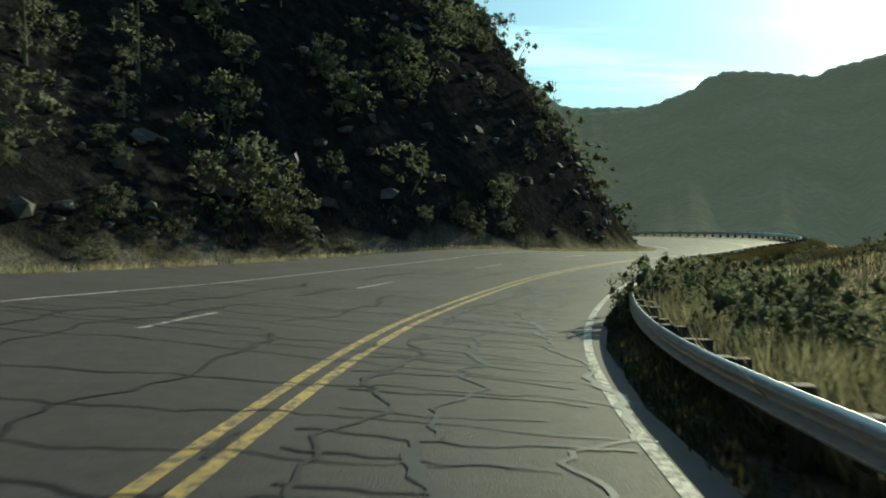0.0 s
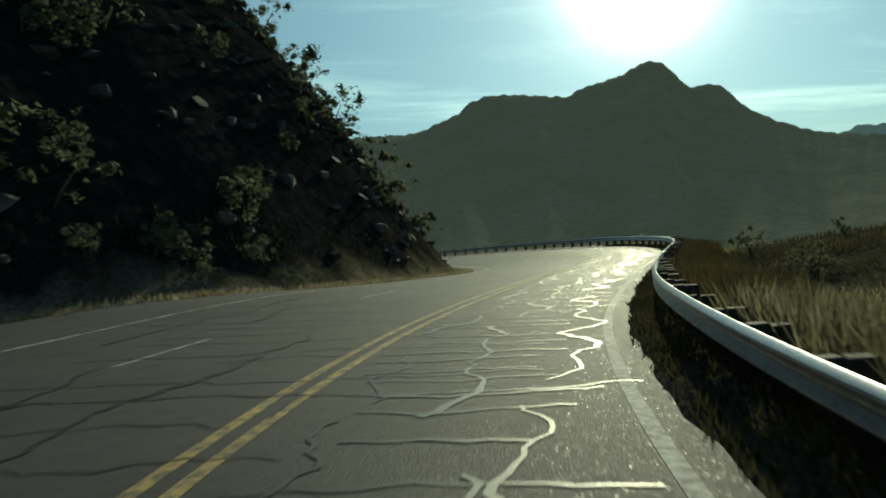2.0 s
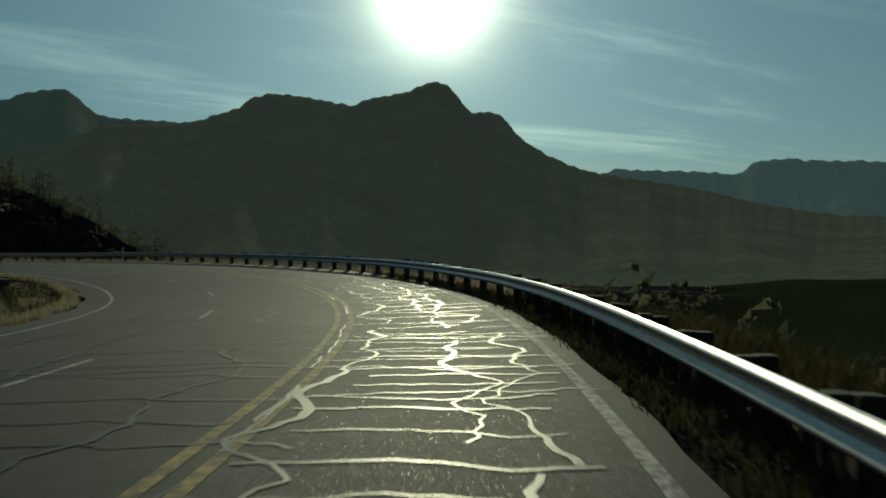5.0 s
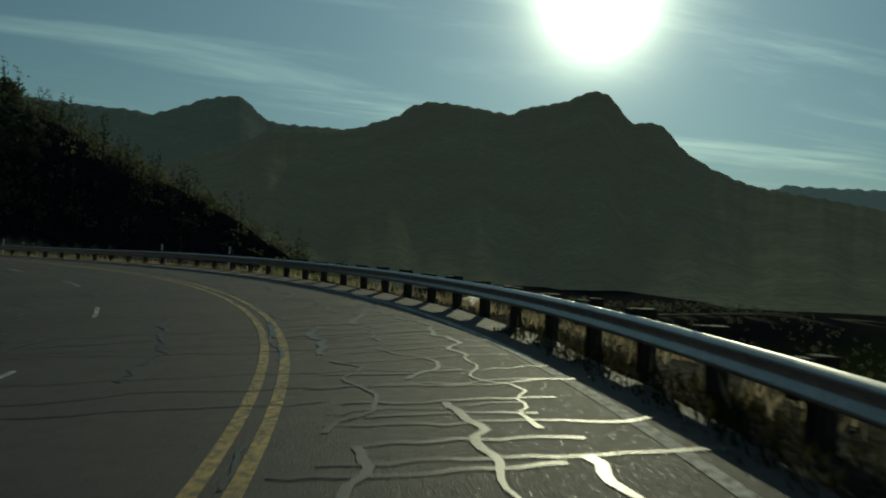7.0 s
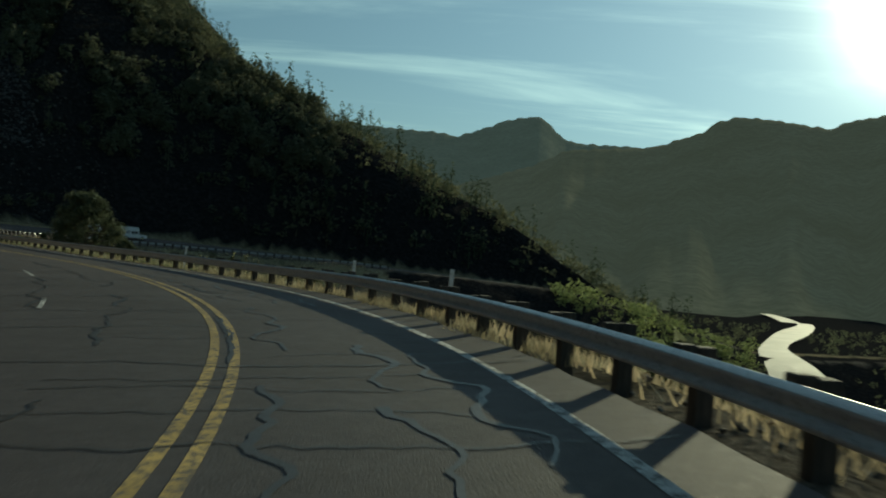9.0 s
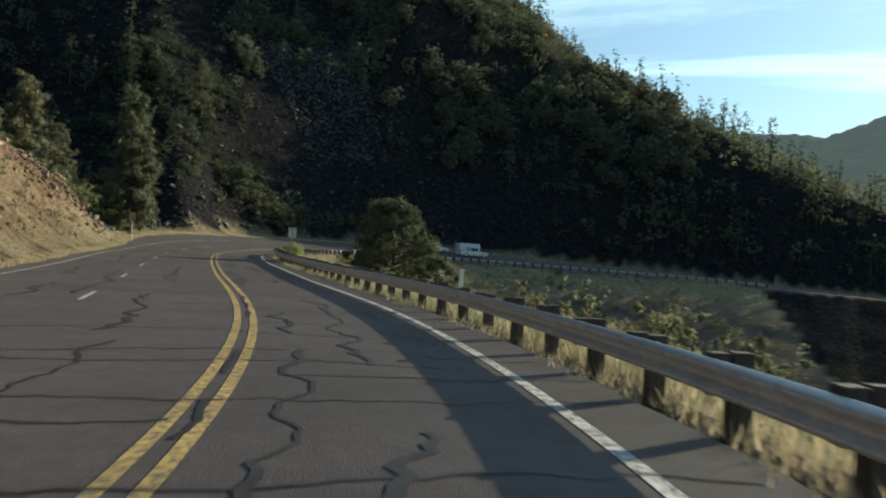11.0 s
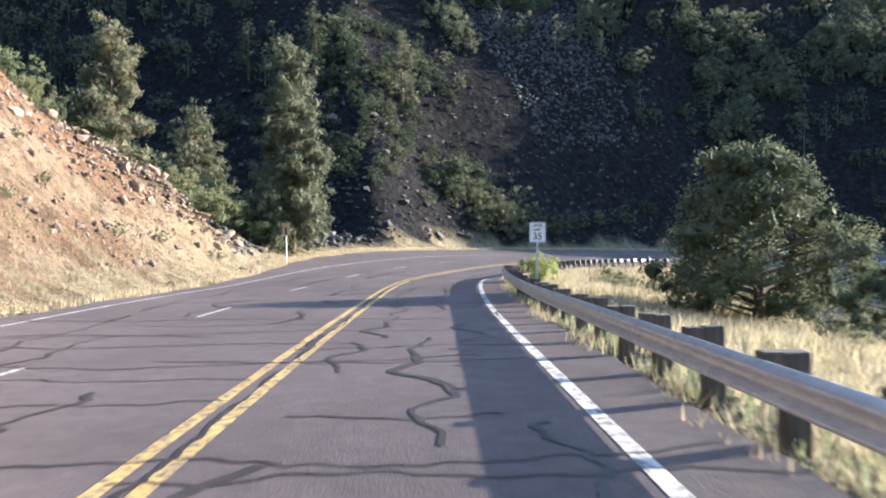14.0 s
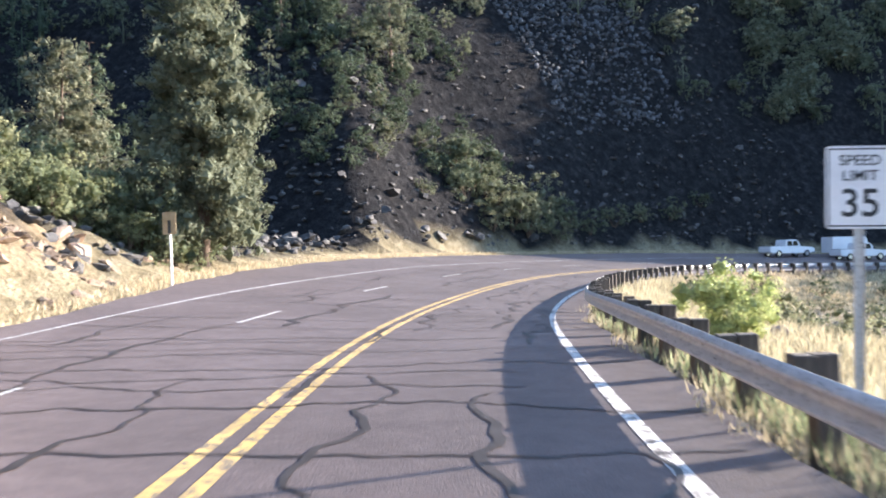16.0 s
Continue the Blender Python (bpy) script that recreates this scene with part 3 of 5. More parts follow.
# ---- guardrail ----
def box(bm, x0, x1, y0, y1, z0, z1, bevel=0.0):
    r = bmesh.ops.create_cube(bm, size=1.0, matrix=Matrix.LocRotScale(((x0 + x1) / 2, (y0 + y1) / 2, (z0 + z1) / 2), None, (x1 - x0, y1 - y0, z1 - z0)))
    if bevel:
        es = list({e for v in r["verts"] for e in v.link_edges})
        bmesh.ops.bevel(bm, geom=es, offset=bevel, segments=1, affect="EDGES")


def drum(bm, r0, r1, z0, z1, n=10, m=None):
    bmesh.ops.create_cone(bm, cap_ends=True, segments=n, radius1=r0, radius2=r1, depth=z1 - z0, matrix=(m or Matrix.Identity(4)) @ Matrix.Translation((0, 0, (z0 + z1) / 2)))


def done(name, bm, mat):
    me = bpy.data.meshes.new(name)
    bm.to_mesh(me)
    bm.free()
    me.materials.append(mat)
    return me


RAIL_DROP = [(120, 0.0), (165, 0.02), (178, 0.05), (190, 0.03), (235, 0.02), (400, 0.0)]   # the road was laid thicker past the cut
BEAM = [(0.0, 0.41), (-0.012, 0.425), (-0.078, 0.450), (-0.082, 0.485), (-0.004, 0.530), (-0.004, 0.600), (-0.082, 0.645), (-0.078, 0.680), (-0.012, 0.705), (0.0, 0.72)]


def beam_mesh(s0, s1):
    ss = np.linspace(s0, s1, 4)
    rows = []
    for s in ss:
        ring = [road_xyz(s, 4.40 + a, h - 0.02 - float(along(RAIL_DROP, s))) for a, h in BEAM] + [road_xyz(s, 4.406 + a, h - 0.02 - float(along(RAIL_DROP, s))) for a, h in reversed(BEAM)]
        rows.append(ring + ring[:1])
    v = np.array(rows).reshape(-1, 3)
    return smoothed(array_mesh("rail_beam", v, sheet(4, len(rows[0])), STEEL))


def guardrail(s0, s1):
    rail = new("guardrail")
    rail.location = road_at(s0, 4.5)
    tagged(rail, "galvanised steel guardrail on weathered timber posts", "guardrail")
    posts, blocks = [], []
    for k in range(4):
        bm = bmesh.new()
        box(bm, -0.1, 0.1, -0.1, 0.1, -0.6, 0.715 + 0.018 * k, 0.012)
        posts.append(done("post", bm, TIMBER))
        bm = bmesh.new()
        box(bm, -0.09, 0.09, -0.1, 0.1, 0.38, 0.725 + 0.014 * k, 0.012)
        blocks.append(done("block", bm, TIMBER))
    bolt = bmesh.new()
    drum(bolt, 0.02, 0.014, 0, 0.014, 8, Matrix.Rotation(radians(-90), 4, "Y"))
    bolt = done("bolt", bolt, STEEL)
    rnd = random.Random(4)
    for s in np.arange(s0, s1, 1.905):
        yaw = float(np.interp(s, STATIONS, HEAD))
        k = rnd.randrange(4)
        for name, me, u in (("block", blocks[k], 4.51), ("post", posts[k], 4.706)):
            p = road_at(s, u)
            part(name, me, rail).matrix_basis = pose(p.x, p.y, p.z + rnd.uniform(-0.02, 0.02) - float(along(RAIL_DROP, s)) - float(along([(60, 0.06), (110, 0.0)], s)), rnd.uniform(-1.5, 1.5), rnd.uniform(-1.5, 1.5), yaw + rnd.uniform(-4, 4))
        p = road_at(s, 4.398, 0.545 - float(along(RAIL_DROP, s)))
        part("bolt", bolt, rail).matrix_basis = pose(p.x, p.y, p.z, 0, 0, yaw)
    for s in np.arange(s0 - 0.2, s1 - 3.8, 3.81):
        part("rail_beam", beam_mesh(s, s + 3.815), rail)
    return rail


guardrail(-38.0, 352.0)


# ---- plants ----
def leaf_cloud(rng, centres, radii, count, size, slim=0.6, flat=0.8):
    """Small leaf blades scattered through clumps: a triangle each, turned every way."""
    n = len(centres) * count
    c, r = np.repeat(centres, count, 0), np.repeat(radii, count)
    d = rng.normal(size=(n, 3))
    d /= np.linalg.norm(d, axis=1)[:, None]
    p = c + d * (r * rng.uniform(0.35, 1.0, n) ** 0.6)[:, None] * [1, 1, flat]
    out = d + rng.normal(size=(n, 3)) * 0.4
    a = np.cross(out, rng.normal(size=(n, 3)))
    a /= np.linalg.norm(a, axis=1)[:, None]
    b = np.cross(out, a)
    b /= np.linalg.norm(b, axis=1)[:, None]
    l = size * rng.uniform(0.6, 1.4, n)[:, None]
    return np.stack([p - b * l * slim * 0.5, p + b * l * slim * 0.5, p + a * l], 1).reshape(-1, 3)


OCTA = np.array([(1, 0, 0), (0, 1, 0), (-1, 0, 0), (0, -1, 0), (0, 0, 1), (0, 0, -1)], float)
OCTA_FACES = np.array([(0, 1, 4), (1, 2, 4), (2, 3, 4), (3, 0, 4), (1, 0, 5), (2, 1, 5), (3, 2, 5), (0, 3, 5)])


def hearts(rng, centres, radii):
    """The dense twiggy hearts of leaf clumps: small uneven solids that the leaves hide."""
    v = OCTA[None] * rng.uniform(0.7, 1.15, (len(centres), 6, 1)) * np.asarray(radii)[:, None, None] + rng.normal(size=(len(centres), 6, 3)) * 0.18 * np.asarray(radii)[:, None, None]
    return (v + np.asarray(centres)[:, None])[:, OCTA_FACES].reshape(-1, 3)


def limb(p, q, r0, r1, n=5):
    """Vertices and faces of a tapered limb from p to q."""
    p, q = np.asarray(p, float), np.asarray(q, float)
    d = (q - p) / np.linalg.norm(q - p)
    a = np.cross(d, [0.31, 0.77, 0.55])
    a /= np.linalg.norm(a)
    b = np.cross(d, a)
    th = np.arange(n) * 2 * math.pi / n
    ring = np.cos(th)[:, None] * a + np.sin(th)[:, None] * b
    v = np.concatenate([p + ring * r0, q + ring * r1])
    i = np.arange(n)
    return v, np.stack([i, (i + 1) % n, (i + 1) % n + n, i + n], 1)


def limbs_mesh(name, list_of):
    vs, fs, o = [], [], 0
    for v, f in list_of:
        vs.append(v), fs.append(f + o)
        o += len(v)
    return smoothed(array_mesh(name, np.concatenate(vs), np.concatenate(fs), BARK))


def pine_shape(seed, tall=12.0, full=1.0, clumps=7, count=16, size=0.3, tiers=20, heart=0.5, low=0.14, slim=0.5, clump=0.046):
    """Trunk and limbs, and leaf blades, of an uneven pine."""
    rng = np.random.RandomState(seed)
    lean = rng.uniform(-0.03, 0.03, 2) * tall
    axis = lambda h: np.array([lean[0] * h * h, lean[1] * h * h, h * tall])
    wood = [limb(axis(a) - [0, 0, 0.3 * (a == 0)], axis(b), 0.02 * tall * (1.05 - a), 0.02 * tall * (1.05 - b), 8) for a, b in ((0, 0.15), (0.15, 0.4), (0.4, 0.7), (0.7, 0.98))]
    cs, rs = [], []
    for k in range(tiers):
        h = low + (0.98 - low) * (k / (tiers - 1)) ** 0.9
        for j in range(rng.randint(2, 5) if h < 0.9 else 2):
            th = rng.uniform(0, 2 * math.pi)
            reach = tall * (0.23 * (1 - h) ** 0.75 + 0.03) * rng.uniform(0.45, 1.25) * full
            a = axis(h)
            e = a + [math.cos(th) * reach, math.sin(th) * reach, reach * rng.uniform(-0.15, 0.35)]
            wood.append(limb(a, e, 0.0045 * tall * (1.2 - h), 0.008, 4))
            for q in range(max(1, int(round(clumps * (1.1 - h))))):
                f = rng.uniform(0.4, 1.08)
                cs.append(a + (e - a) * f + rng.normal(size=3) * 0.022 * tall)
                rs.append(tall * clump * rng.uniform(0.65, 1.35))
    cs, rs = np.array(cs), np.array(rs)
    pick = rng.uniform(0, 1, len(cs)) < heart
    return wood, np.concatenate([leaf_cloud(rng, cs, rs, count, size, slim), hearts(rng, cs[pick], rs[pick] * 0.5)])


def scrub_shape(seed, tall=3.0, wide=1.3, clumps=34, count=22, size=0.16, stems=5, solid=2):
    """Stems and leaf blades of a rounded, lobed shrub or juniper."""
    rng = np.random.RandomState(seed)
    lobes = [(rng.uniform(-0.5, 0.5) * wide * tall * 0.5, rng.uniform(-0.5, 0.5) * wide * tall * 0.5, tall * rng.uniform(0.3, 0.72), tall * rng.uniform(0.22, 0.36)) for _ in range(6)]
    cs, rs, wood = [], [], []
    for k in range(clumps):
        x, y, z, r = lobes[rng.randint(6)]
        d = rng.normal(size=3)
        d /= np.linalg.norm(d)
        cs.append([x + d[0] * r * 1.05, y + d[1] * r * 1.05, max(z + d[2] * r, 0.08 * tall)])
        rs.append(tall * rng.uniform(0.07, 0.14))
    for k in range(stems):
        x, y, z, r = lobes[k % 6]
        wood.append(limb((0.06 * x, 0.06 * y, -0.15), (x * 0.5, y * 0.5, z * 0.5), 0.02 * tall, 0.012 * tall, 5))
        wood.append(limb((x * 0.5, y * 0.5, z * 0.5), (x, y, z), 0.012 * tall, 0.004 * tall, 4))
    cs, rs = np.array(cs), np.array(rs)
    return wood, np.concatenate([leaf_cloud(rng, cs, rs, count, size), hearts(rng, cs[::solid], rs[::solid] * 0.62)])


def dome_shape(seed, tall, wide, lobes, count, size, slim=0.5):
    """A broad round pine: a stout trunk, limbs to many lobes over a dome, leaf blades thick on every lobe."""
    rng = np.random.RandomState(seed)
    cs, rs = [], []
    wood = [limb((0, 0, -0.4), (0.1, 0.05, tall * 0.3), 0.035 * tall, 0.028 * tall, 8), limb((0.1, 0.05, tall * 0.3), (0.0, 0.1, tall * 0.85), 0.028 * tall, 0.006 * tall, 7)]
    for k in range(lobes):
        h = (k + 0.5) / lobes
        th = k * 2.4 + rng.uniform(-0.4, 0.4)
        reach = wide * 0.5 * (1 - max(0, h - 0.25) ** 1.5 * 1.35) * rng.uniform(0.45, 1.0)
        c = np.array([math.cos(th) * reach, math.sin(th) * reach, tall * (0.12 + 0.8 * h)])
        wood.append(limb((0.05, 0.05, max(0.1, c[2] - 0.25 * reach)), c, 0.012 * tall, 0.004 * tall, 4))
        for q in range(7):
            d = rng.normal(size=3)
            d /= np.linalg.norm(d)
            r = tall * rng.uniform(0.055, 0.105)
            cs.append(c + d * [1.2, 1.2, 0.7] * r * 1.1)
            rs.append(r)
    cs, rs = np.array(cs), np.array(rs)
    return wood, np.concatenate([leaf_cloud(rng, cs, rs, count, size, slim), hearts(rng, cs[::2], rs[::2] * 0.55)])


def plant(name, shape, mat, label, category, group=""):
    """A plant as a thing with its trunk and crown, standing at the origin."""
    wood, leaves = shape
    ob = tagged(new(name), label, category, group)
    part("trunk", limbs_mesh("trunk", wood), ob)
    part("crown", array_mesh("crown", leaves, np.arange(len(leaves)).reshape(-1, 3), mat), ob)
    return ob


def stand(ob, x, y, size=1.0, turn=0.0, sink=0.1, tilt=0.0, z=None):
    return pose(x, y, (height_at(x, y) if z is None else z) - sink, tilt, 0, turn) @ Matrix.Scale(size, 4)


def put(kinds, places):
    """Stands the kinds, which wait at the origin, at places (kind, x, y, size): the first of each moves, the rest are copies."""
    rnd = random.Random(len(places))
    s, u = nearest(np.array([p[1] for p in places], float), np.array([p[2] for p in places], float))
    free = (u > 4.9) | (u < pavement_edge(s) - 0.9 - 0.5 * (s > 205))
    for k, x, y, size in [p for p, f in zip(places, free) if f]:
        m = stand(kinds[k], x, y, size, rnd.uniform(0, 360), 0.1 * size, rnd.uniform(-3, 3))
        if kinds[k] in moved:
            copy_thing(kinds[k], m)
        else:
            moved.add(kinds[k])
            later.append((kinds[k], m))


later, moved = [], set()
PINE = "tall green pine on the rocky hillside"
pines = [plant("pine_tree", pine_shape(s, 12.0, f, 7, 17, 0.2, 18, 0.9, 0.12, 0.5, 0.034), NEEDLES, PINE, "tree", "pines on the hillside") for s, f in ((1, 1.0), (2, 0.8), (3, 1.2), (4, 0.95))]
junipers = [plant("juniper_tree", scrub_shape(s, 4.0, 1.1, 80, 30, 0.13, 6), LEAVES, "rounded green juniper on the hillside", "tree", "junipers on the hillside") for s in (11, 12, 13)]
shrubs = [plant("shrub", scrub_shape(s, 1.6, 1.5, 42, 22, 0.082, 5), LEAVES, "low green shrub on the slope", "shrub", "shrubs by the road") for s in (21, 22, 23)]
sages = [plant("sagebrush", scrub_shape(s, 1.0, 1.7, 36, 24, 0.06, 5), SAGE, "grey-green sagebrush in dry grass", "shrub", "sagebrush by the road") for s in (31, 32, 33)]
rabbits = [plant("bush", scrub_shape(s, 1.5, 1.15, 110, 90, 0.042, 6), FRESH, "bright yellow-green bush in dry grass", "bush", "bright bushes by the road") for s in (41, 42)]

# the big round pine below the road and the bright bush by the sign
big = plant("pine_tree", dome_shape(61, 6.7, 7.4, 64, 100, 0.13), NEEDLES, "broad dark pine standing in the grass below the road", "tree")
big.matrix_basis = stand(big, -3.4, 185.4, 1.0, 40, 0.2)
second = plant("pine_tree", dome_shape(62, 2.8, 4.2, 20, 110, 0.09), NEEDLES, "smaller dark pine beside the broad pine", "tree")
second.matrix_basis = stand(second, 1.2, 183.5, 1.0, 10, 0.2)
put(rabbits, [(0, -13.55, 186.9, 1.2), (1, 5.2, 180.5, 0.7), (0, 7.0, 179.3, 0.6)])

# the tall full pine and the open tree over the end of the cut
tall_pine = plant("pine_tree", pine_shape(66, 16.0, 0.74, 20, 66, 0.13, 40, 1.0, 0.1, 0.5, 0.034), PALE, "tall full pine lit by the sun above the road bend", "tree")
tall_pine.matrix_basis = stand(tall_pine, -41.0, 197.2, 1.0, 70, 0.2)
open_tree = plant("pine_tree", pine_shape(67, 10.4, 1.35, 11, 44, 0.13, 22, 0.9, 0.42, 0.5, 0.042), PALE, "round sunlit pine among shrubs above the earth cut", "tree")
open_tree.matrix_basis = stand(open_tree, -50.8, 195.8, 1.0, 0, 0.2)

# hillside by the bend: tall pines and thick scrub over the end of the cut
put(pines, [(2, -60.0, 202.8, 1.0), (3, -52.0, 177.0, 1.0), (0, -55.5, 171.0, 1.1), (0, -42.4, 184.0, 0.6), (3, -79.0, 235.5, 0.8), (1, -76.0, 233.0, 0.65), (2, -86.0, 230.0, 0.7),
            (2, -47.5, 168.0, 0.9), (1, -42.5, 158.0, 1.0), (3, -39.0, 150.0, 1.05), (1, -44.8, 176.0, 0.7)])
slope_pine = plant("pine_tree", pine_shape(69, 9.2, 1.35, 15, 50, 0.13, 26, 1.0, 0.05, 0.5, 0.045), PALE, "dense grey-green pine on the crest of the earth cut", "tree")
slope_pine.matrix_basis = stand(slope_pine, -39.3, 181.9, 1.0, 130, 0.2)
hill_pine = plant("pine_tree", pine_shape(68, 10.0, 1.5, 9, 34, 0.16, 20, 0.7, 0.12, 0.5, 0.036), PALE, "open-crowned pine standing alone on the dark slope", "tree")
hill_pine.matrix_basis = stand(hill_pine, -68.0, 240.8, 1.0, 20, 0.2)
put(junipers, [(0, -38.6, 198.4, 0.9), (1, -40.6, 195.4, 0.85), (2, -37.9, 201.8, 0.5), (0, -42.6, 187.8, 0.85), (1, -44.0, 207.0, 0.7), (2, -8.6, 42.0, 0.85), (0, -58.5, 228.0, 0.5), (1, -60.5, 231.5, 0.6), (2, -63.5, 233.5, 0.55), (0, -66.0, 236.0, 0.7), (1, -57.0, 232.5, 0.45), (2, -70.5, 238.5, 0.6), (0, -63.0, 229.0, 0.5),
               (1, -61.4, 237.1, 0.5), (0, -60.2, 239.6, 0.9), (1, -59.2, 240.2, 1.1), (2, -58.0, 241.0, 1.25), (0, -57.2, 239.0, 1.0), (1, -56.4, 242.2, 1.3), (2, -55.2, 240.4, 1.0), (0, -55.0, 243.2, 1.25),
               (1, -54.4, 245.0, 1.2), (2, -54.8, 247.6, 1.3), (0, -53.2, 248.4, 0.8), (1, -53.6, 251.0, 0.9), (2, -52.4, 254.0, 0.7), (0, -51.6, 258.0, 0.75), (1, -50.5, 262.0, 0.6), (2, -48.6, 266.0, 0.7), (0, -47.0, 270.5, 0.55)])
put(shrubs, [(1, -40.4, 187.6, 1.25), (0, -37.4, 195.6, 1.25), (1, -41.2, 184.2, 1.3), (2, -36.8, 198.8, 1.1), (2, -42.0, 181.0, 1.3), (0, -40.4, 177.4, 1.3),
             (1, -29.6, 178.5, 0.5), (0, -31.5, 183.2, 0.45), (2, -27.5, 175.0, 0.5), (1, -37.2, 199.6, 1.2), (0, -43.6, 178.2, 1.3), (1, -26.8, 171.2, 0.45), (2, -24.0, 168.5, 0.4)])

# pale oak shrubs climbing over the end of the cut
oaks = [plant("oak_shrub", scrub_shape(k, 2.4, 1.4, 66, 28, 0.105, 5), OAK, "pale green oak shrub above the earth cut", "shrub", "oak shrubs above the cut") for k in (51, 52, 53)]
rnd = random.Random(77)
oak_places = []
for k in range(64):
    s = rnd.uniform(186, 209) if k < 26 else rnd.uniform(208, 224)
    e = float(along([(186, 21.5), (200, 13), (207, 8.0), (213, 5.0), (219, 2.5), (224, 2.0)], s)) + (rnd.uniform(0.3, 5) if k < 26 else rnd.uniform(2.0, 13))
    p = road_at(s, -(8.9 + float(along(SHOULDERS, s))) - e)
    oak_places.append((rnd.randrange(3), p.x, p.y, rnd.uniform(0.5, 1.2)))
for k in range(18):
    s = rnd.uniform(225, 231)
    p = road_at(s, float(pavement_edge(np.array(s))) - rnd.uniform(2.2, 5.5))
    oak_places.append((rnd.randrange(3), p.x, p.y, rnd.uniform(0.55, 1.05)))
put(oaks, oak_places + [(0, -41.2, 190.3, 1.3), (1, -41.8, 191.8, 1.2), (2, -42.8, 193.2, 1.5), (0, -41.2, 188.4, 1.25), (1, -43.4, 190.8, 1.75), (2, -44.2, 194.4, 1.6), (0, -42.4, 187.0, 1.5), (1, -44.6, 192.4, 1.8), (2, -45.2, 189.4, 1.9), (0, -40.6, 193.2, 0.8)])

# thick scrub climbing from the end of the cut
rnd = random.Random(21)
thick = []
for k in range(34):
    q = rnd.uniform(0, 1)
    thick.append((rnd.randrange(3), -36.5 - 13 * q + rnd.uniform(-2, 1.5), 202 - 26 * rnd.uniform(0, 1) + 4 * q, rnd.uniform(0.5, 1.0)))
put(junipers, [t for t in thick if height_at(t[1], t[2]) > 1.0 and (t[2] > 196 or t[1] < -39.5 - (196 - t[2]) * 0.25)])
# scrub along the inside of the first bend
rnd = random.Random(8)
bank_places = []
for k in range(80):
    s = rnd.uniform(8, 60)
    u = rnd.uniform(6.2, 26)
    p = road_at(s, u)
    bank_places.append((rnd.randrange(3), p.x, p.y, rnd.uniform(0.7, 1.4) * (1.0 if u > 8 and s < 48 else 0.65)))
for k in range(44):
    # a thick hedge of scrub close behind the rail
    s = 5.0 + k * 0.56 + rnd.uniform(-0.5, 0.5)
    p = road_at(s, 5.75 + rnd.uniform(0, 2.2))
    bank_places.append((rnd.randrange(3), p.x, p.y, rnd.uniform(0.75, 1.05)))
for s, u, k in ((20.8, 5.15, 0), (22.2, 5.2, 1), (23.8, 5.35, 2), (25.6, 5.4, 0)):
    # one bush leans over the rail
    p = road_at(s, u)
    bank_places.append((k, p.x, p.y, 1.08))
put(shrubs, [b for i, b in enumerate(bank_places) if i % 2 == 0 or i > 79])
put(sages, [b for i, b in enumerate(bank_places) if i % 2 and i <= 79])
# sagebrush and shrubs on the slopes inside the cove and below the long left bend
places = []
for k in range(240):
    s, u = rnd.uniform(150, 330), rnd.uniform(9, 34)
    if s > 238:
        u = rnd.uniform(6.5, 24)
    p = road_at(s, u)
    if -8 < p.x < 4 and 178 < p.y < 190:
        continue
    places.append((rnd.randrange(3), p.x, p.y, rnd.uniform(0.5, 1.3)))
put(sages, places[:90])
put(shrubs, places[90:190])
places = []
for k in range(80):
    p = road_at(rnd.uniform(66, 150), rnd.uniform(8.5, 45))
    places.append((rnd.randrange(3), p.x, p.y, rnd.uniform(0.6, 1.5)))
put(shrubs, places[:50])
put(sages, places[50:])
# trees at the foot of the first hillside
places, low = [], []
for k in range(60):
    s = rnd.uniform(-10, 140)
    u = -(8.6 + float(along(SHOULDERS, s)) + float(along(SETBACKS, s)) + rnd.uniform(1.5, 22))
    p = road_at(s, u)
    (places if rnd.random() < 0.35 and s < 30 else low).append((rnd.randrange(3), p.x, p.y, rnd.uniform(0.4, 0.8) * (1.0 if s < 48 else 0.6)))
put(pines, places)
put(junipers, low)
places = []
for k in range(44):
    s = rnd.uniform(-8, 62)
    p = road_at(s, -(8.3 + float(along(SHOULDERS, s)) + rnd.uniform(0.2, 4.0)))
    places.append((rnd.randrange(3), p.x, p.y, rnd.uniform(0.5, 1.25)))
put(shrubs, places)
for ob, m in later:
    ob.matrix_basis = m


# ---- woods: too many to count ----
def scattered(name, shapes, xs, ys, sizes, mats, label, category, sink=0.15):
    """Many leaf crowns, with their trunks, in one mesh."""
    zs = ground_height(xs, ys) - sink
    rng = np.random.RandomState(len(xs))
    pick, th = rng.randint(0, len(shapes), len(xs)), rng.uniform(0, 2 * math.pi, len(xs))
    vs = []
    for k, (wood, leaves) in enumerate(shapes):
        trunk = np.concatenate([w[0][w[1]][:, [0, 1, 2]].reshape(-1, 3) for w in wood[:3]] + [w[0][w[1]][:, [0, 2, 3]].reshape(-1, 3) for w in wood[:3]])
        leaves = np.concatenate([leaves, trunk])
        i = np.where(pick == k)[0]
        c, s = np.cos(th[i]), np.sin(th[i])
        L = leaves[None] * sizes[i][:, None, None] * np.stack([np.ones(len(i))] * 2 + [rng.uniform(0.8, 1.2, len(i))], 1)[:, None, :]
        v = np.stack([L[..., 0] * c[:, None] - L[..., 1] * s[:, None] + xs[i][:, None], L[..., 0] * s[:, None] + L[..., 1] * c[:, None] + ys[i][:, None], L[..., 2] + zs[i][:, None]], -1)
        vs.append(v.reshape(-1, 3))
    v = np.concatenate(vs)
    ob = new(name, array_mesh(name, v, np.arange(len(v)).reshape(-1, 3), mats))
    return tagged(ob, label, category, kind="stuff")


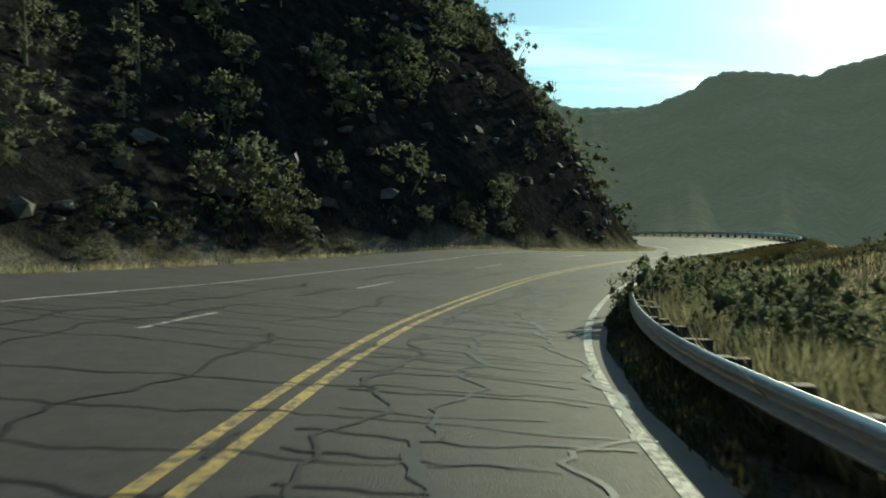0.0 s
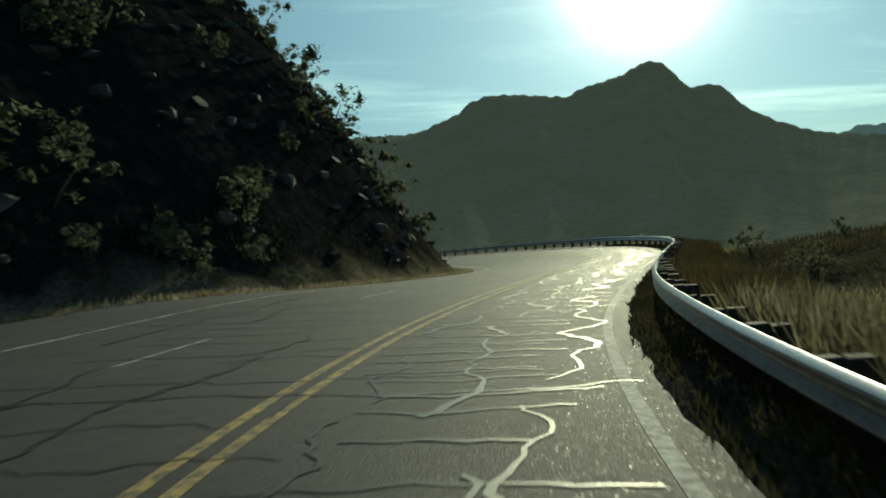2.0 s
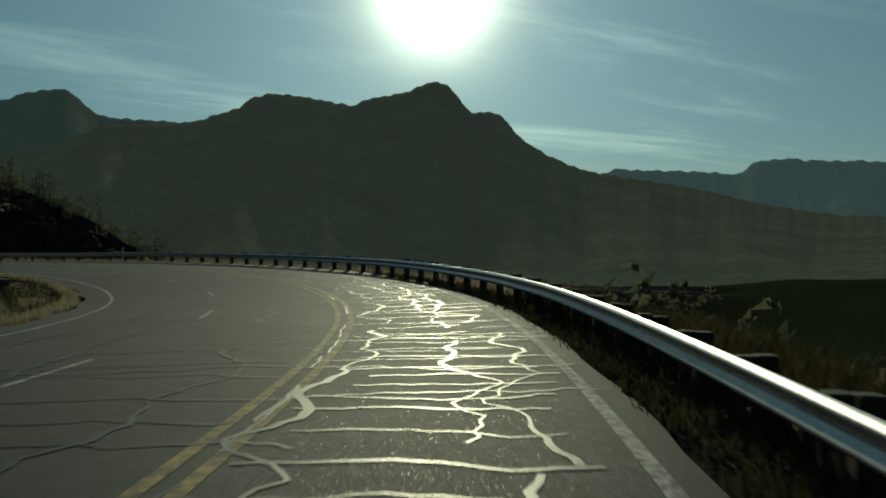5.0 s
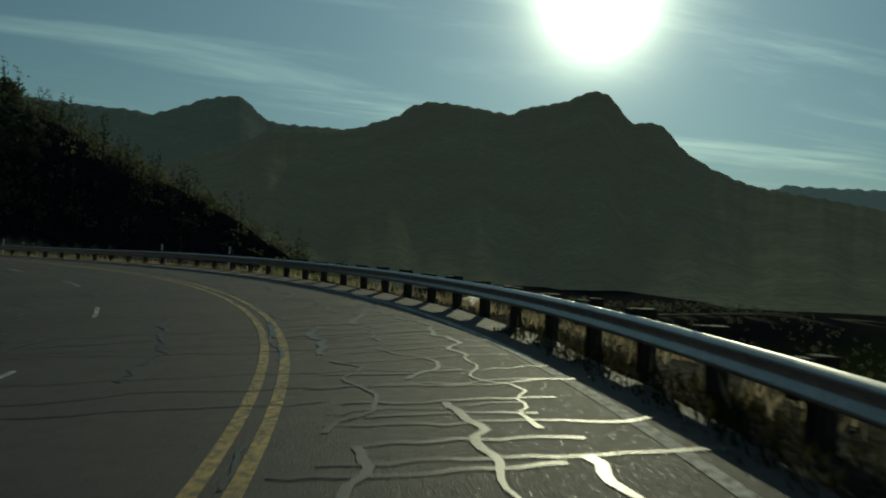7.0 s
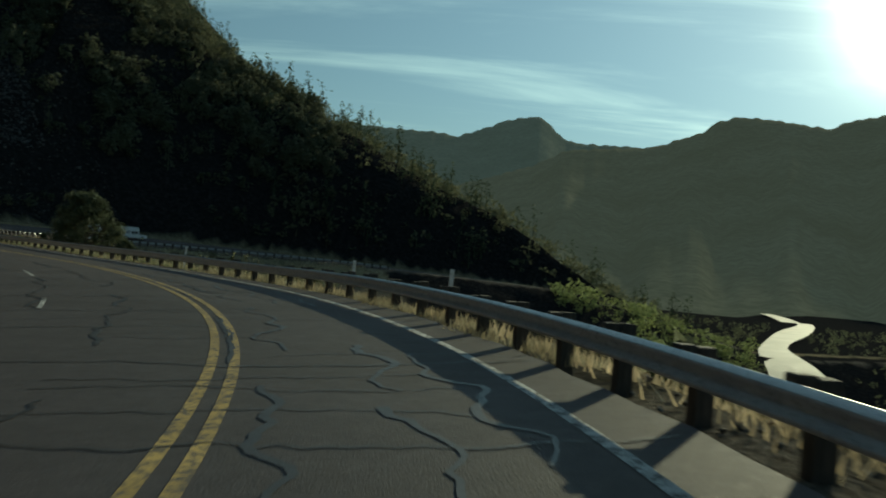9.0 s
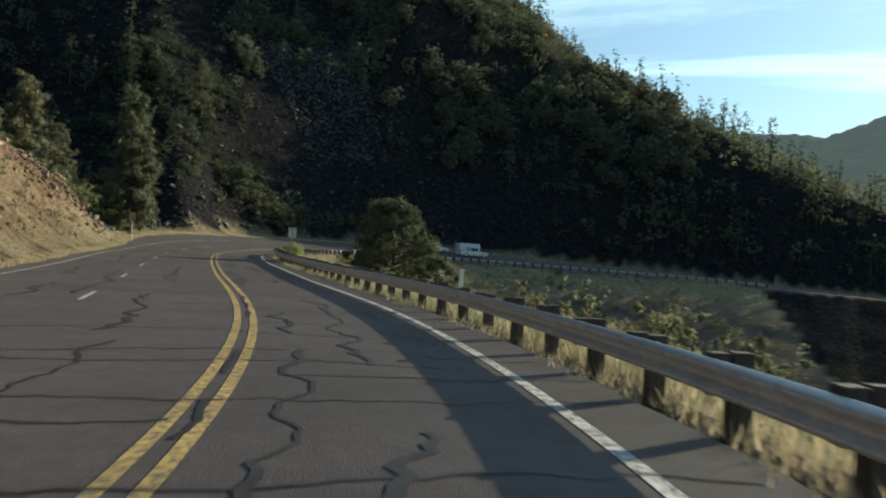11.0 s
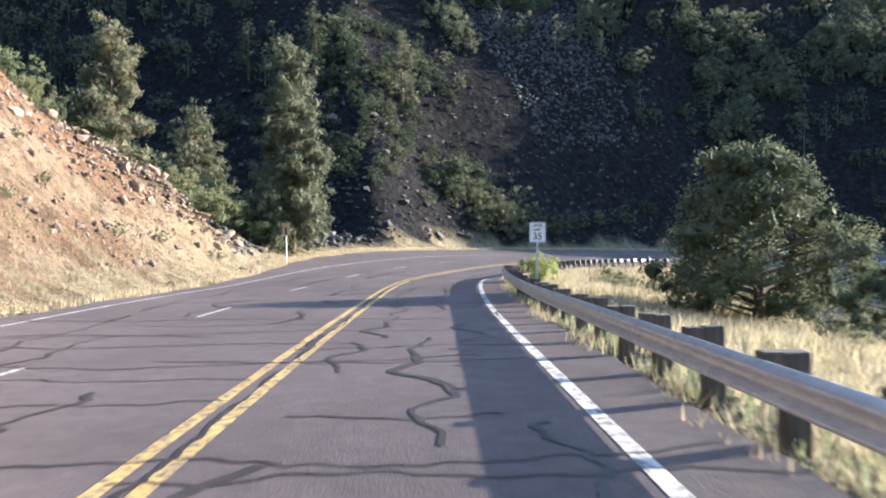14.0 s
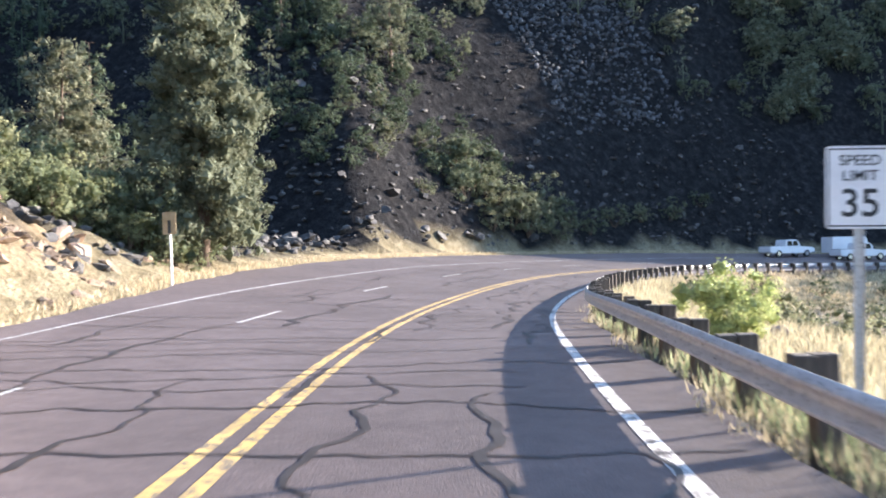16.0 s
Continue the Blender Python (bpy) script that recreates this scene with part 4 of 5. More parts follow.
rng = np.random.RandomState(5)
far_pines = [pine_shape(s, 11.0, f, 2.5, 6, 0.5, 10, 0.4) for s, f in ((71, 1.25), (72, 1.5), (73, 1.1))]
far_scrub = [scrub_shape(s, 3.6, 1.2, 14, 6, 0.42, 1, 2) for s in (81, 82, 83)]
x, y = rng.uniform(-190, 105, 12500), rng.uniform(-40, 480, 12500)
s, u = nearest(x, y)
edge = -u - 7.4 - along(SHOULDERS, s) - along(SETBACKS, s)
keep = (edge > 1.5) & (edge < 260) & (x > -150) & ~((s > 140) & (s < 212) & (edge < 22)) & ~((x > -60) & (y > 165) & (y < 232) & (edge < 9)) & (rng.uniform(0, 1, 12500) < np.where((edge < 60) & (s < 140), 0.95, np.where((edge < 80) & (y > 190), 0.95, np.where(edge < 130, 0.6, 0.22))))
# the foot of the hill across the cove is bare scree with a few bushes; a stone run climbs from it
keep &= ~((s > 232) & (edge < np.where(s > 285, 11.5, 13.5) + 2.0 * lumps(x, y, 11.0, 0.4)) & (s < 318) & (rng.uniform(0, 1, 12500) < 0.9))
keep &= ~((s > 278) & (s < 290) & (edge < 20 + 2 * lumps(x, y, 5.0, 0.9))) & ~((s > 240) & (s < 276) & (edge < 40) & (rng.uniform(0, 1, 12500) < 0.72))
x, y = x[keep], y[keep]
half = rng.uniform(0, 1, len(x)) < np.where((s[keep] < 150) & (edge[keep] < 60), np.where(s[keep] > 35, 0.0, 0.3), np.where(s[keep] > 276, 0.2, 0.35))
close = ((edge[keep] < 26) & (s[keep] < 150)) | ((s[keep] > 236) & (s[keep] < 330) & (edge[keep] < 50) & (y > 200))
near_pines = [pine_shape(k, 11.0, f, 3, 10, 0.34, 13, 0.5) for k, f in ((74, 1.0), (75, 1.3))]
near_scrub = [scrub_shape(k, 3.6, 1.2, 36, 14, 0.22, 3, 2) for k in (84, 85)]
for name, shapes, pick, low, high, mat, label in (
        ("pine_woods", near_pines, half & close, 0.3, 0.62, PALE, "pine trees crowding the rocky hillsides"),
        ("scrub_woods", near_scrub, ~half & close, 0.4, 1.15, LEAVES, "oak and juniper scrub crowding the rocky hillsides")):
    scattered(name, shapes, x[pick], y[pick], rng.uniform(low, high, pick.sum()), mat, label, "woods")
x, y, half = x[~close], y[~close], half[~close]
scattered("pine_woods", far_pines, x[half], y[half], rng.uniform(0.45, 1.1, half.sum()), NEEDLES, "dense dark pine woods on the steep hillside", "woods")
scattered("scrub_woods", far_scrub, x[~half], y[~half], rng.uniform(0.5, 1.6, (~half).sum()), LEAVES, "dark oak and juniper scrub on the hillside", "scrub")
# rounded grey-green crowns on the upper hill across the cove, darker ones on the spur beside it
s, e = rng.uniform(276, 350, 1000), rng.uniform(18, 80, 1000)
p = road_xyz(s, -e - 7.4)
s2, u2 = nearest(p[:, 0], p[:, 1])
keep = (u2 < -np.where(s < 300, 33, 27) + 6 * lumps(p[:, 0], p[:, 1], 8.0, 0.6)) & (lumps(p[:, 0], p[:, 1], 5.0, 2.2) > -0.3) & ~((s2 > 279) & (s2 < 291) & (u2 > -44))
crowns = [scrub_shape(k, 4.6, 1.0, 60, 16, 0.2, 3, 2) for k in (101, 102, 103)]
scattered("oak_woods", crowns, p[keep, 0], p[keep, 1], rng.uniform(0.55, 1.35, keep.sum()), PALE, "rounded grey-green crowns on the upper slope across the cove", "woods")
x, y = rng.uniform(-84, -56, 130), rng.uniform(222, 252, 130)
s, u = nearest(x, y)
keep = (u < -20) & (s > 252) & (s < 272)
scattered("scrub_woods", crowns, x[keep], y[keep], rng.uniform(0.3, 0.75, keep.sum()), NEEDLES, "dark juniper scrub on the spur above the bend", "scrub")
# scrub on the valley slopes
x, y = rng.uniform(-40, 420, 3700), rng.uniform(-40, 560, 3700)
s, u = nearest(x, y)
dry = ((u > 14) | (s > 400)) & ((s < 150) | (u > 20) | (s > 400)) & (np.abs(u) > 7) & (np.abs(x - river_x(y)) > 11) & ~((s > 10) & (s < 75) & (u < 30))
dry &= ~((s > 140) & (s < 360) & (u > 0) & (u < 75))
keep = dry & (rng.uniform(0, 1, 3700) < 0.75)
valley = [scrub_shape(k, 2.2, 1.5, 10, 4, 0.42, 1, 2) for k in (91, 92, 93)]
scattered("valley_scrub", valley, x[keep], y[keep], rng.uniform(0.6, 1.9, keep.sum()), LEAVES, "grey-green scrub on the valley slopes", "scrub")
# low scrub thick on the slopes inside the cove
s, u = rng.uniform(150, 345, 1500), rng.uniform(11, 60, 1500)
p = road_xyz(s, u)
s2, u2 = nearest(p[:, 0], p[:, 1])
p = p[(u2 > 11) & ((s2 > 215) | (s2 < 180) | (u2 > 20))]
scattered("cove_scrub", [scrub_shape(k, 1.5, 1.6, 18, 7, 0.15, 1, 2) for k in (96, 97, 98)], p[:, 0], p[:, 1], rng.uniform(0.5, 1.4, len(p)), LEAVES, "dense low scrub on the slope inside the cove", "scrub")
# bright willows and herbs on the slope towards the river
x, y = rng.uniform(58, 128, 420), rng.uniform(288, 352, 420)
s, u = nearest(x, y)
keep = ((u > 6) | ((s > 402) & (u > -6))) & (np.abs(x - river_x(y)) > 9) & (lumps(x, y, 9.0, 1.7) > -0.35)
x, y = x[keep], y[keep]
scattered("willow_thicket", [scrub_shape(k, 2.6, 1.4, 16, 7, 0.3, 1) for k in (94, 95)], x, y, rng.uniform(0.7, 1.7, len(x)), FRESH, "yellow-green willow thicket beside the river", "thicket")


# ---- dry grass ----
def grass(name, s0, s1, u0, u1, n, tall, label, wide=0.02, patchy=0.5, mat=None):
    rng = np.random.RandomState(n)
    s, k = rng.uniform(s0, s1, n), rng.uniform(0, 1, n)
    u = u0(s) + (u1(s) - u0(s)) * k
    p = road_xyz(s, u)
    p[:, :2] += rng.normal(size=(n, 2)) * 0.05
    p = p[lumps(p[:, 0], p[:, 1], 0.7, 1.0) + rng.uniform(-0.6, 0.6, len(p)) > patchy - 1.0]
    z = np.where(np.array(nearest(p[:, 0], p[:, 1])[1]) > 5.1, ground_height(p[:, 0], p[:, 1]), np.maximum(ground_height(p[:, 0], p[:, 1]), p[:, 2] - 0.02))
    p[:, 2] = z - 0.03
    m = len(p)
    th, l = rng.uniform(0, 2 * math.pi, m), tall * rng.uniform(0.4, 1.3, m)
    b = np.stack([np.cos(th), np.sin(th), np.zeros(m)], 1) * (wide * rng.uniform(0.6, 1.5, m))[:, None]
    tip = p + np.stack([rng.normal(size=m) * 0.3, rng.normal(size=m) * 0.3, np.ones(m)], 1) * l[:, None]
    v = np.stack([p - b, p + b, tip], 1).reshape(-1, 3)
    return tagged(new(name, array_mesh(name, v, np.arange(len(v)).reshape(-1, 3), mat or STRAW)), label, "grass", kind="stuff")


left_edge = lambda s: pavement_edge(s) - 0.1
grass("dry_grass", 138, 262, lambda s: 5.0 + 0 * s, lambda s: 17.0 + 0 * s, 110000, 0.42, "pale dry grass on the slope below the guardrail", 0.022)
grass("dry_grass", 120, 250, lambda s: 4.35 + 0.2 * np.sin(s), lambda s: 5.4 + 0 * s, 22000, 0.2, "dry weeds round the guardrail posts", 0.011, 0.85)
grass("dry_grass", -10, 42, lambda s: 5.0 + 0 * s, lambda s: 30.0 + 0 * s, 24000, 0.26, "pale dry grass on the shelf inside the bend", 0.03)
grass("weeds", -10, 42, lambda s: 5.0 + 0 * s, lambda s: 30.0 + 0 * s, 30000, 0.3, "grey-green weeds on the shelf inside the bend", 0.03, 0.6, SAGE)
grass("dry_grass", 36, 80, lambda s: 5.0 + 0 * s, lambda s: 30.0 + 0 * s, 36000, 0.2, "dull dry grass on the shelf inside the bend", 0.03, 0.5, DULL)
grass("weeds", -30, 36, lambda s: 4.85 + 0 * s, lambda s: 6.0 + 0 * s, 34000, 0.72, "tall grey-green weeds close behind the guardrail", 0.03, 0.3, SAGE)
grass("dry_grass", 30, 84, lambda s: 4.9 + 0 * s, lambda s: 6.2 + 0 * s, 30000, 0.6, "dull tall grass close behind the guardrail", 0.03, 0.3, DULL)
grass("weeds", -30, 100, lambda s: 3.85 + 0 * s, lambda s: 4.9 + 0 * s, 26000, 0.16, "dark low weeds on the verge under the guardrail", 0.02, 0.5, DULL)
grass("weeds", 150, 236, lambda s: 4.55 + 0 * s, lambda s: 5.3 + 0 * s, 12000, 0.26, "yellow-green tufts round the guardrail posts", 0.012, 1.0, OAK)
grass("dry_grass", -20, 150, lambda s: -7.9 - along(SHOULDERS, s), lambda s: -7.3 - along(SHOULDERS, s), 16000, 0.26, "thin strip of dry grass along the road edge", 0.02, 0.6)
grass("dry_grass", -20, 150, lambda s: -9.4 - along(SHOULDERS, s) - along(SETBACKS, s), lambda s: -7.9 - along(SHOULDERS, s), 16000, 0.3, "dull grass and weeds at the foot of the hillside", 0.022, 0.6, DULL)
grass("dry_grass", 150, 300, lambda s: -8.9 - along(SHOULDERS, s), lambda s: pavement_edge(s) - 0.05, 30000, 0.24, "strip of dry grass along the road edge", 0.02, 0.55)
grass("dry_grass", 262, 345, lambda s: 4.9 + 0 * s, lambda s: 10.0 + 0 * s, 16000, 0.35, "dry grass on the bank below the far guardrail", 0.03)
grass("dry_grass", 66, 140, lambda s: 4.7 + 0 * s, lambda s: 9.0 + 0 * s, 11000, 0.3, "sparse dry grass outside the guardrail", 0.02, 0.9)
grass("weeds", 150, 214, lambda s: -32.0 + 0 * s, lambda s: -8.9 + 0 * s, 30000, 0.26, "small tufts on the earth cut", 0.025, 1.0, SAGE)


# ---- rocks ----
def rock_mesh(seed, mat, fine=1):
    bm = bmesh.new()
    bmesh.ops.create_icosphere(bm, subdivisions=fine, radius=0.5)
    r = np.random.RandomState(seed)
    cuts = [(Vector(d / np.linalg.norm(d)), h) for d, h in zip(r.normal(size=(7, 3)) * [1, 1, 0.8], r.uniform(0.13, 0.36, 7))]
    for v in bm.verts:
        for d, h in cuts:
            over = v.co.dot(d) - h
            if over > 0:
                v.co -= d * over
        v.co *= r.uniform(0.9, 1.1)
        v.co.z *= 0.8
    return done("rock", bm, mat)


rocks = [rock_mesh(k, ROCK, 2) for k in range(5)]
rnd = random.Random(3)


def place_rock(x, y, size, label, group):
    ob = tagged(new("rock", rocks[rnd.randrange(5)]), label, "rock", group)
    ob.matrix_basis = pose(x, y, height_at(x, y) + size * 0.12, rnd.uniform(-30, 30), rnd.uniform(-30, 30), rnd.uniform(0, 360)) @ Matrix.Diagonal((size * rnd.uniform(0.8, 1.5), size, size * rnd.uniform(0.7, 1.0), 1))


for k in range(290):
    s = rnd.uniform(158, 218)
    # on the crest of the cut, and loose below it
    e = float(along([(150, 28), (170, 27.5), (180, 23.8), (190, 18.6), (200, 12.2), (207, 7.3), (213, 4.4), (219, 2.2)], s)) + rnd.uniform(-3.6, 1.2)
    if k % 3 == 0:
        e = rnd.uniform(0.2, 1.0) * e
    p = road_at(s, -(7.4 + 1.05 + 1.5) - e)
    place_rock(p.x, p.y, rnd.choice((0.4, 0.55, 0.7, 0.9, 1.2, 1.6)) * (1.0 if s < 200 else 0.6) if k % 3 else rnd.uniform(0.2, 0.45), "broken tan rock on the earth cut", "rocks on the cut")
for s, u, size in ((219.6, -12.9, 1.5), (220.3, -13.6, 1.2), (218.9, -13.4, 1.1), (220.6, -12.6, 0.8), (224.6, -12.6, 0.9), (225.2, -13.3, 0.8), (224.0, -13.4, 0.7), (196.0, -9.3, 0.45), (188.0, -9.4, 0.3), (214.0, -11.8, 0.8)):
    p = road_at(s, u)
    place_rock(p.x, p.y, size, "dark angular boulder beside the road", "boulders beside the road")
for k in range(26):
    p = road_at(rnd.uniform(180, 232), rnd.uniform(7, 20))
    place_rock(p.x, p.y, rnd.uniform(0.3, 0.8), "pale rock in the dry grass", "rocks in the grass")


def rock_field(name, shapes, x, y, sizes, mat, label):
    z = ground_height(x, y)
    vs, fs, o = [], [], 0
    rng = np.random.RandomState(len(x))
    data = []
    for me in shapes:
        co = np.empty(len(me.vertices) * 3)
        me.vertices.foreach_get("co", co)
        data.append((co.reshape(-1, 3), np.array([p.vertices[:] for p in me.polygons])))
    for a, b, c, size in zip(x, y, z, sizes):
        co, f = data[rng.randint(len(data))]
        t = rng.uniform(0, 6.28)
        q = co * size * rng.uniform(0.7, 1.3, 3)
        vs.append(np.stack([q[:, 0] * math.cos(t) - q[:, 1] * math.sin(t) + a, q[:, 0] * math.sin(t) + q[:, 1] * math.cos(t) + b, q[:, 2] + c + size * 0.1], 1))
        fs.append(f + o)
        o += len(co)
    return tagged(new(name, array_mesh(name, np.concatenate(vs), np.concatenate(fs), mat)), label, "rocks", kind="stuff")


small = [rock_mesh(k, SCREE, 1) for k in range(20, 24)]
s, e = rng.uniform(216, 300, 3400), rng.uniform(0, 1, 3400) ** 1.3 * 42
p = road_xyz(s, -(7.9 + along(SHOULDERS, s) + along(SETBACKS, s)) - e)
rock_field("scree", small, p[:, 0], p[:, 1], rng.uniform(0.25, 0.9, 3400) * np.where(rng.uniform(0, 1, 3400) < 0.06, 2.0, 1.0), SCREE, "grey scree of broken rock on the shaded slope")
s, e = rng.uniform(279, 291, 2000), rng.uniform(17, 40, 2000)
p = road_xyz(s, -7.4 - e)
rock_field("talus", [rock_mesh(k, TALUS, 1) for k in (25, 26)], p[:, 0], p[:, 1], rng.uniform(0.3, 0.9, 2000), TALUS, "run of pale blue-grey stones down the slope")
s, e = rng.uniform(-20, 130, 1800), rng.uniform(0, 1, 1800) * 34
p = road_xyz(s, -(7.9 + along(SHOULDERS, s) + along(SETBACKS, s)) - e)
rock_field("scree", small, p[:, 0], p[:, 1], rng.uniform(0.3, 1.4, 1800), SCREE, "grey rocks among trees on the dark hillside")
s, e = rng.uniform(150, 214, 4600), rng.uniform(0, 1, 4600) ** 1.2 * 27
p = road_xyz(s, -9.4 - e)
rock_field("clods", [rock_mesh(k, ROCK, 1) for k in (31, 32)], p[:, 0], p[:, 1], rng.uniform(0.08, 0.26, 4600) * np.where(rng.uniform(0, 1, 4600) < 0.18, 2.4, 1.0), ROCK, "loose clods and stones on the earth cut")
s = rng.uniform(150, 219, 2600)
rim = along([(150, 28), (170, 27.5), (180, 23.8), (190, 18.6), (200, 12.2), (207, 7.3), (213, 4.4), (219, 2.2)], s) * (1.04 - 0.45 * rng.uniform(0, 1, 2600) ** 1.6)
p = road_xyz(s, -9.95 - np.clip(rim, 0.3, None))
rock_field("rubble", [rock_mesh(k, ROCK, 1) for k in (35, 36, 37)], p[:, 0], p[:, 1], rng.uniform(0.15, 0.75, 2600) * np.where(s > 200, 0.75, 1.0), ROCK, "jagged reddish rubble along the crest of the earth cut")
s, u2 = rng.uniform(66, 150, 500), rng.uniform(5.4, 14, 500)
p = road_xyz(s, u2)
rock_field("clods", [rock_mesh(k, ROCK, 1) for k in (33, 34)], p[:, 0], p[:, 1], rng.uniform(0.08, 0.4, 500), ROCK, "stones on the bank outside the guardrail")

s, u2 = rng.uniform(60, 262, 1500), rng.uniform(4.25, 5.5, 1500)
p = road_xyz(s, u2)
rock_field("gravel", small, p[:, 0], p[:, 1], rng.uniform(0.03, 0.12, 1500), SCREE, "loose gravel under the guardrail")
rnd = random.Random(31)
tufts = []
for k in range(46):
    p = road_at(rnd.uniform(156, 212), -rnd.uniform(10.5, 26))
    tufts.append((rnd.randrange(3), p.x, p.y, rnd.uniform(0.3, 0.65)))
later.clear()
put(sages, tufts[:26])
put(shrubs, tufts[26:])


# ---- signs ----
def words(text, size, name):
    cu = bpy.data.curves.new(name, "FONT")
    cu.body, cu.size, cu.align_x, cu.align_y, cu.extrude, cu.offset = text, size, "CENTER", "CENTER", 0.0015, size * 0.012
    ob = bpy.data.objects.new(name, cu)
    me = bpy.data.meshes.new_from_object(ob)
    bpy.data.objects.remove(ob)
    me.materials.append(SIGN_BLACK)
    return me


def channel_post(tall):
    bm = bmesh.new()
    box(bm, -0.035, 0.035, 0.000, 0.008, -0.6, tall)
    box(bm, -0.043, -0.035, -0.028, 0.008, -0.6, tall)
    box(bm, 0.035, 0.043, -0.028, 0.008, -0.6, tall)
    return done("post", bm, STEEL)


def plate(w, h, mat, r=0.04, thick=0.004):
    """An upright plate with rounded corners, facing -y, its middle at the origin."""
    bm = bmesh.new()
    ring = []
    for cx, cz, a0 in ((w / 2 - r, h / 2 - r, 0), (-w / 2 + r, h / 2 - r, 90), (-w / 2 + r, -h / 2 + r, 180), (w / 2 - r, -h / 2 + r, 270)):
        for k in range(5):
            a = radians(a0 + k * 22.5)
            ring.append(bm.verts.new((cx + r * math.cos(a), 0, cz + r * math.sin(a))))
    f = bm.faces.new(ring)
    out = bmesh.ops.extrude_face_region(bm, geom=[f])
    bmesh.ops.translate(bm, verts=[v for v in out["geom"] if isinstance(v, bmesh.types.BMVert)], vec=(0, thick, 0))
    bmesh.ops.recalc_face_normals(bm, faces=bm.faces)
    return done("panel", bm, mat)


def border(w, h, thick, mat):
    bm = bmesh.new()
    for a, b, c, d in ((-w / 2, w / 2, h / 2 - thick, h / 2), (-w / 2, w / 2, -h / 2, -h / 2 + thick), (-w / 2, -w / 2 + thick, -h / 2, h / 2), (w / 2 - thick, w / 2, -h / 2, h / 2)):
        box(bm, a, b, -0.0015, 0.0, c, d)
    return done("border", bm, mat)


def speed_sign(x, y, facing, centre):
    z = height_at(x, y)
    ob = tagged(new("speed_limit_sign"), "white speed limit sign with black figures on a steel post", "road sign")
    ob.matrix_basis = pose(x, y, z, 0, 1.0, facing)
    mid = centre - z
    part_at = lambda name, me, dy, dz, up=0, label="": part_local(name, me, ob, pose(0, dy, mid + dz, up), label)
    part_local("post", channel_post(mid + 0.3), ob, Matrix.Identity(4), "galvanised steel post")
    panel = part_at("panel", plate(0.61, 0.76, SIGN_WHITE), -0.036, 0)
    part_local("border", border(0.57, 0.72, 0.014, SIGN_BLACK), panel, pose(0, -0.001, 0))
    for text, size, dz in (("SPEED", 0.135, 0.245), ("LIMIT", 0.135, 0.105), ("35", 0.36, -0.155)):
        part_local("lettering", words(text, size, "lettering"), panel, pose(0, -0.002, dz, 90), "black lettering")
    return ob


def part_local(name, me, parent, m, label=""):
    ob = new(name, me)
    ob.parent = parent
    ob.matrix_basis = m
    return tagged(ob, label)


speed_sign(-10.37, 181.78, 32.0, 2.16)


def back_sign(x, y, facing, tall):
    ob = tagged(new("road_sign"), "small road sign seen from its weathered back on a white post", "road sign")
    ob.matrix_basis = pose(x, y, height_at(x, y), 0, -1.0, facing)
    bm = bmesh.new()
    box(bm, -0.028, 0.028, -0.05, 0.05, -0.5, tall - 0.05, 0.006)
    part_local("post", done("post", bm, WHITE_PLASTIC), ob, Matrix.Identity(4), "white post")
    part_local("panel", plate(0.5, 0.8, SIGN_BACK, 0.03, 0.012), ob, pose(0, -0.064, tall - 0.42), "weathered tan panel")
    bm = bmesh.new()
    box(bm, -0.05, 0.05, -0.03, 0.0, -0.36, 0.1)
    part_local("bracket", done("bracket", bm, TIMBER), ob, pose(0, -0.074, tall - 0.42))
    return ob


back_sign(-35.3, 191.6, 36.0, 2.75)


def delineator(s, u, tall=1.15):
    p = road_at(s, u)
    ob = tagged(new("delineator_post"), "white roadside delineator post with a reflector", "delineator", "delineators behind the guardrail")
    ob.matrix_basis = pose(p.x, p.y, height_at(p.x, p.y), 2, 1, float(np.interp(s, STATIONS, HEAD)))
    bm = bmesh.new()
    box(bm, -0.05, 0.05, -0.006, 0.006, -0.3, tall, 0.004)
    box(bm, -0.05, -0.04, 0.0, 0.016, -0.3, tall)
    box(bm, 0.04, 0.05, 0.0, 0.016, -0.3, tall)
    part_local("blade", done("blade", bm, WHITE_PLASTIC), ob, Matrix.Identity(4))
    bm = bmesh.new()
    box(bm, -0.036, 0.036, -0.011, -0.006, tall - 0.18, tall - 0.07)
    part_local("reflector", done("reflector", bm, LAMP_LENS), ob, Matrix.Identity(4), "silver reflector")


for s in (127.2, 134.5, 152.5, 268.0):
    delineator(s, 5.15)


# ---- vehicles on the far side of the cove ----
def side_body(bm, outline, width, bevel=0.05):
    """A solid from a side outline (x ahead, z up), as wide as given."""
    vs = [bm.verts.new((x, -width / 2, z)) for x, z in outline]
    f = bm.faces.new(vs)
    out = bmesh.ops.extrude_face_region(bm, geom=[f])
    bmesh.ops.translate(bm, verts=[v for v in out["geom"] if isinstance(v, bmesh.types.BMVert)], vec=(0, width, 0))
    bmesh.ops.recalc_face_normals(bm, faces=bm.faces)
    bmesh.ops.bevel(bm, geom=list(bm.edges), offset=bevel, segments=2, affect="EDGES")


def wheel(parent, x, y):
    side = Matrix.Rotation(radians(90), 4, "X")
    bm = bmesh.new()
    drum(bm, 0.39, 0.39, -0.13, 0.13, 24, side)
    bmesh.ops.bevel(bm, geom=[e for e in bm.edges if e.calc_face_angle(0) > 1], offset=0.03, segments=2, affect="EDGES")
    w = part_local("wheel", done("tyre", bm, RUBBER), parent, pose(x, y, 0.39))
    bm = bmesh.new()
    drum(bm, 0.24, 0.24, -0.137, 0.137, 16, side)
    part_local("rim", done("rim", bm, CHROME), w, Matrix.Identity(4))


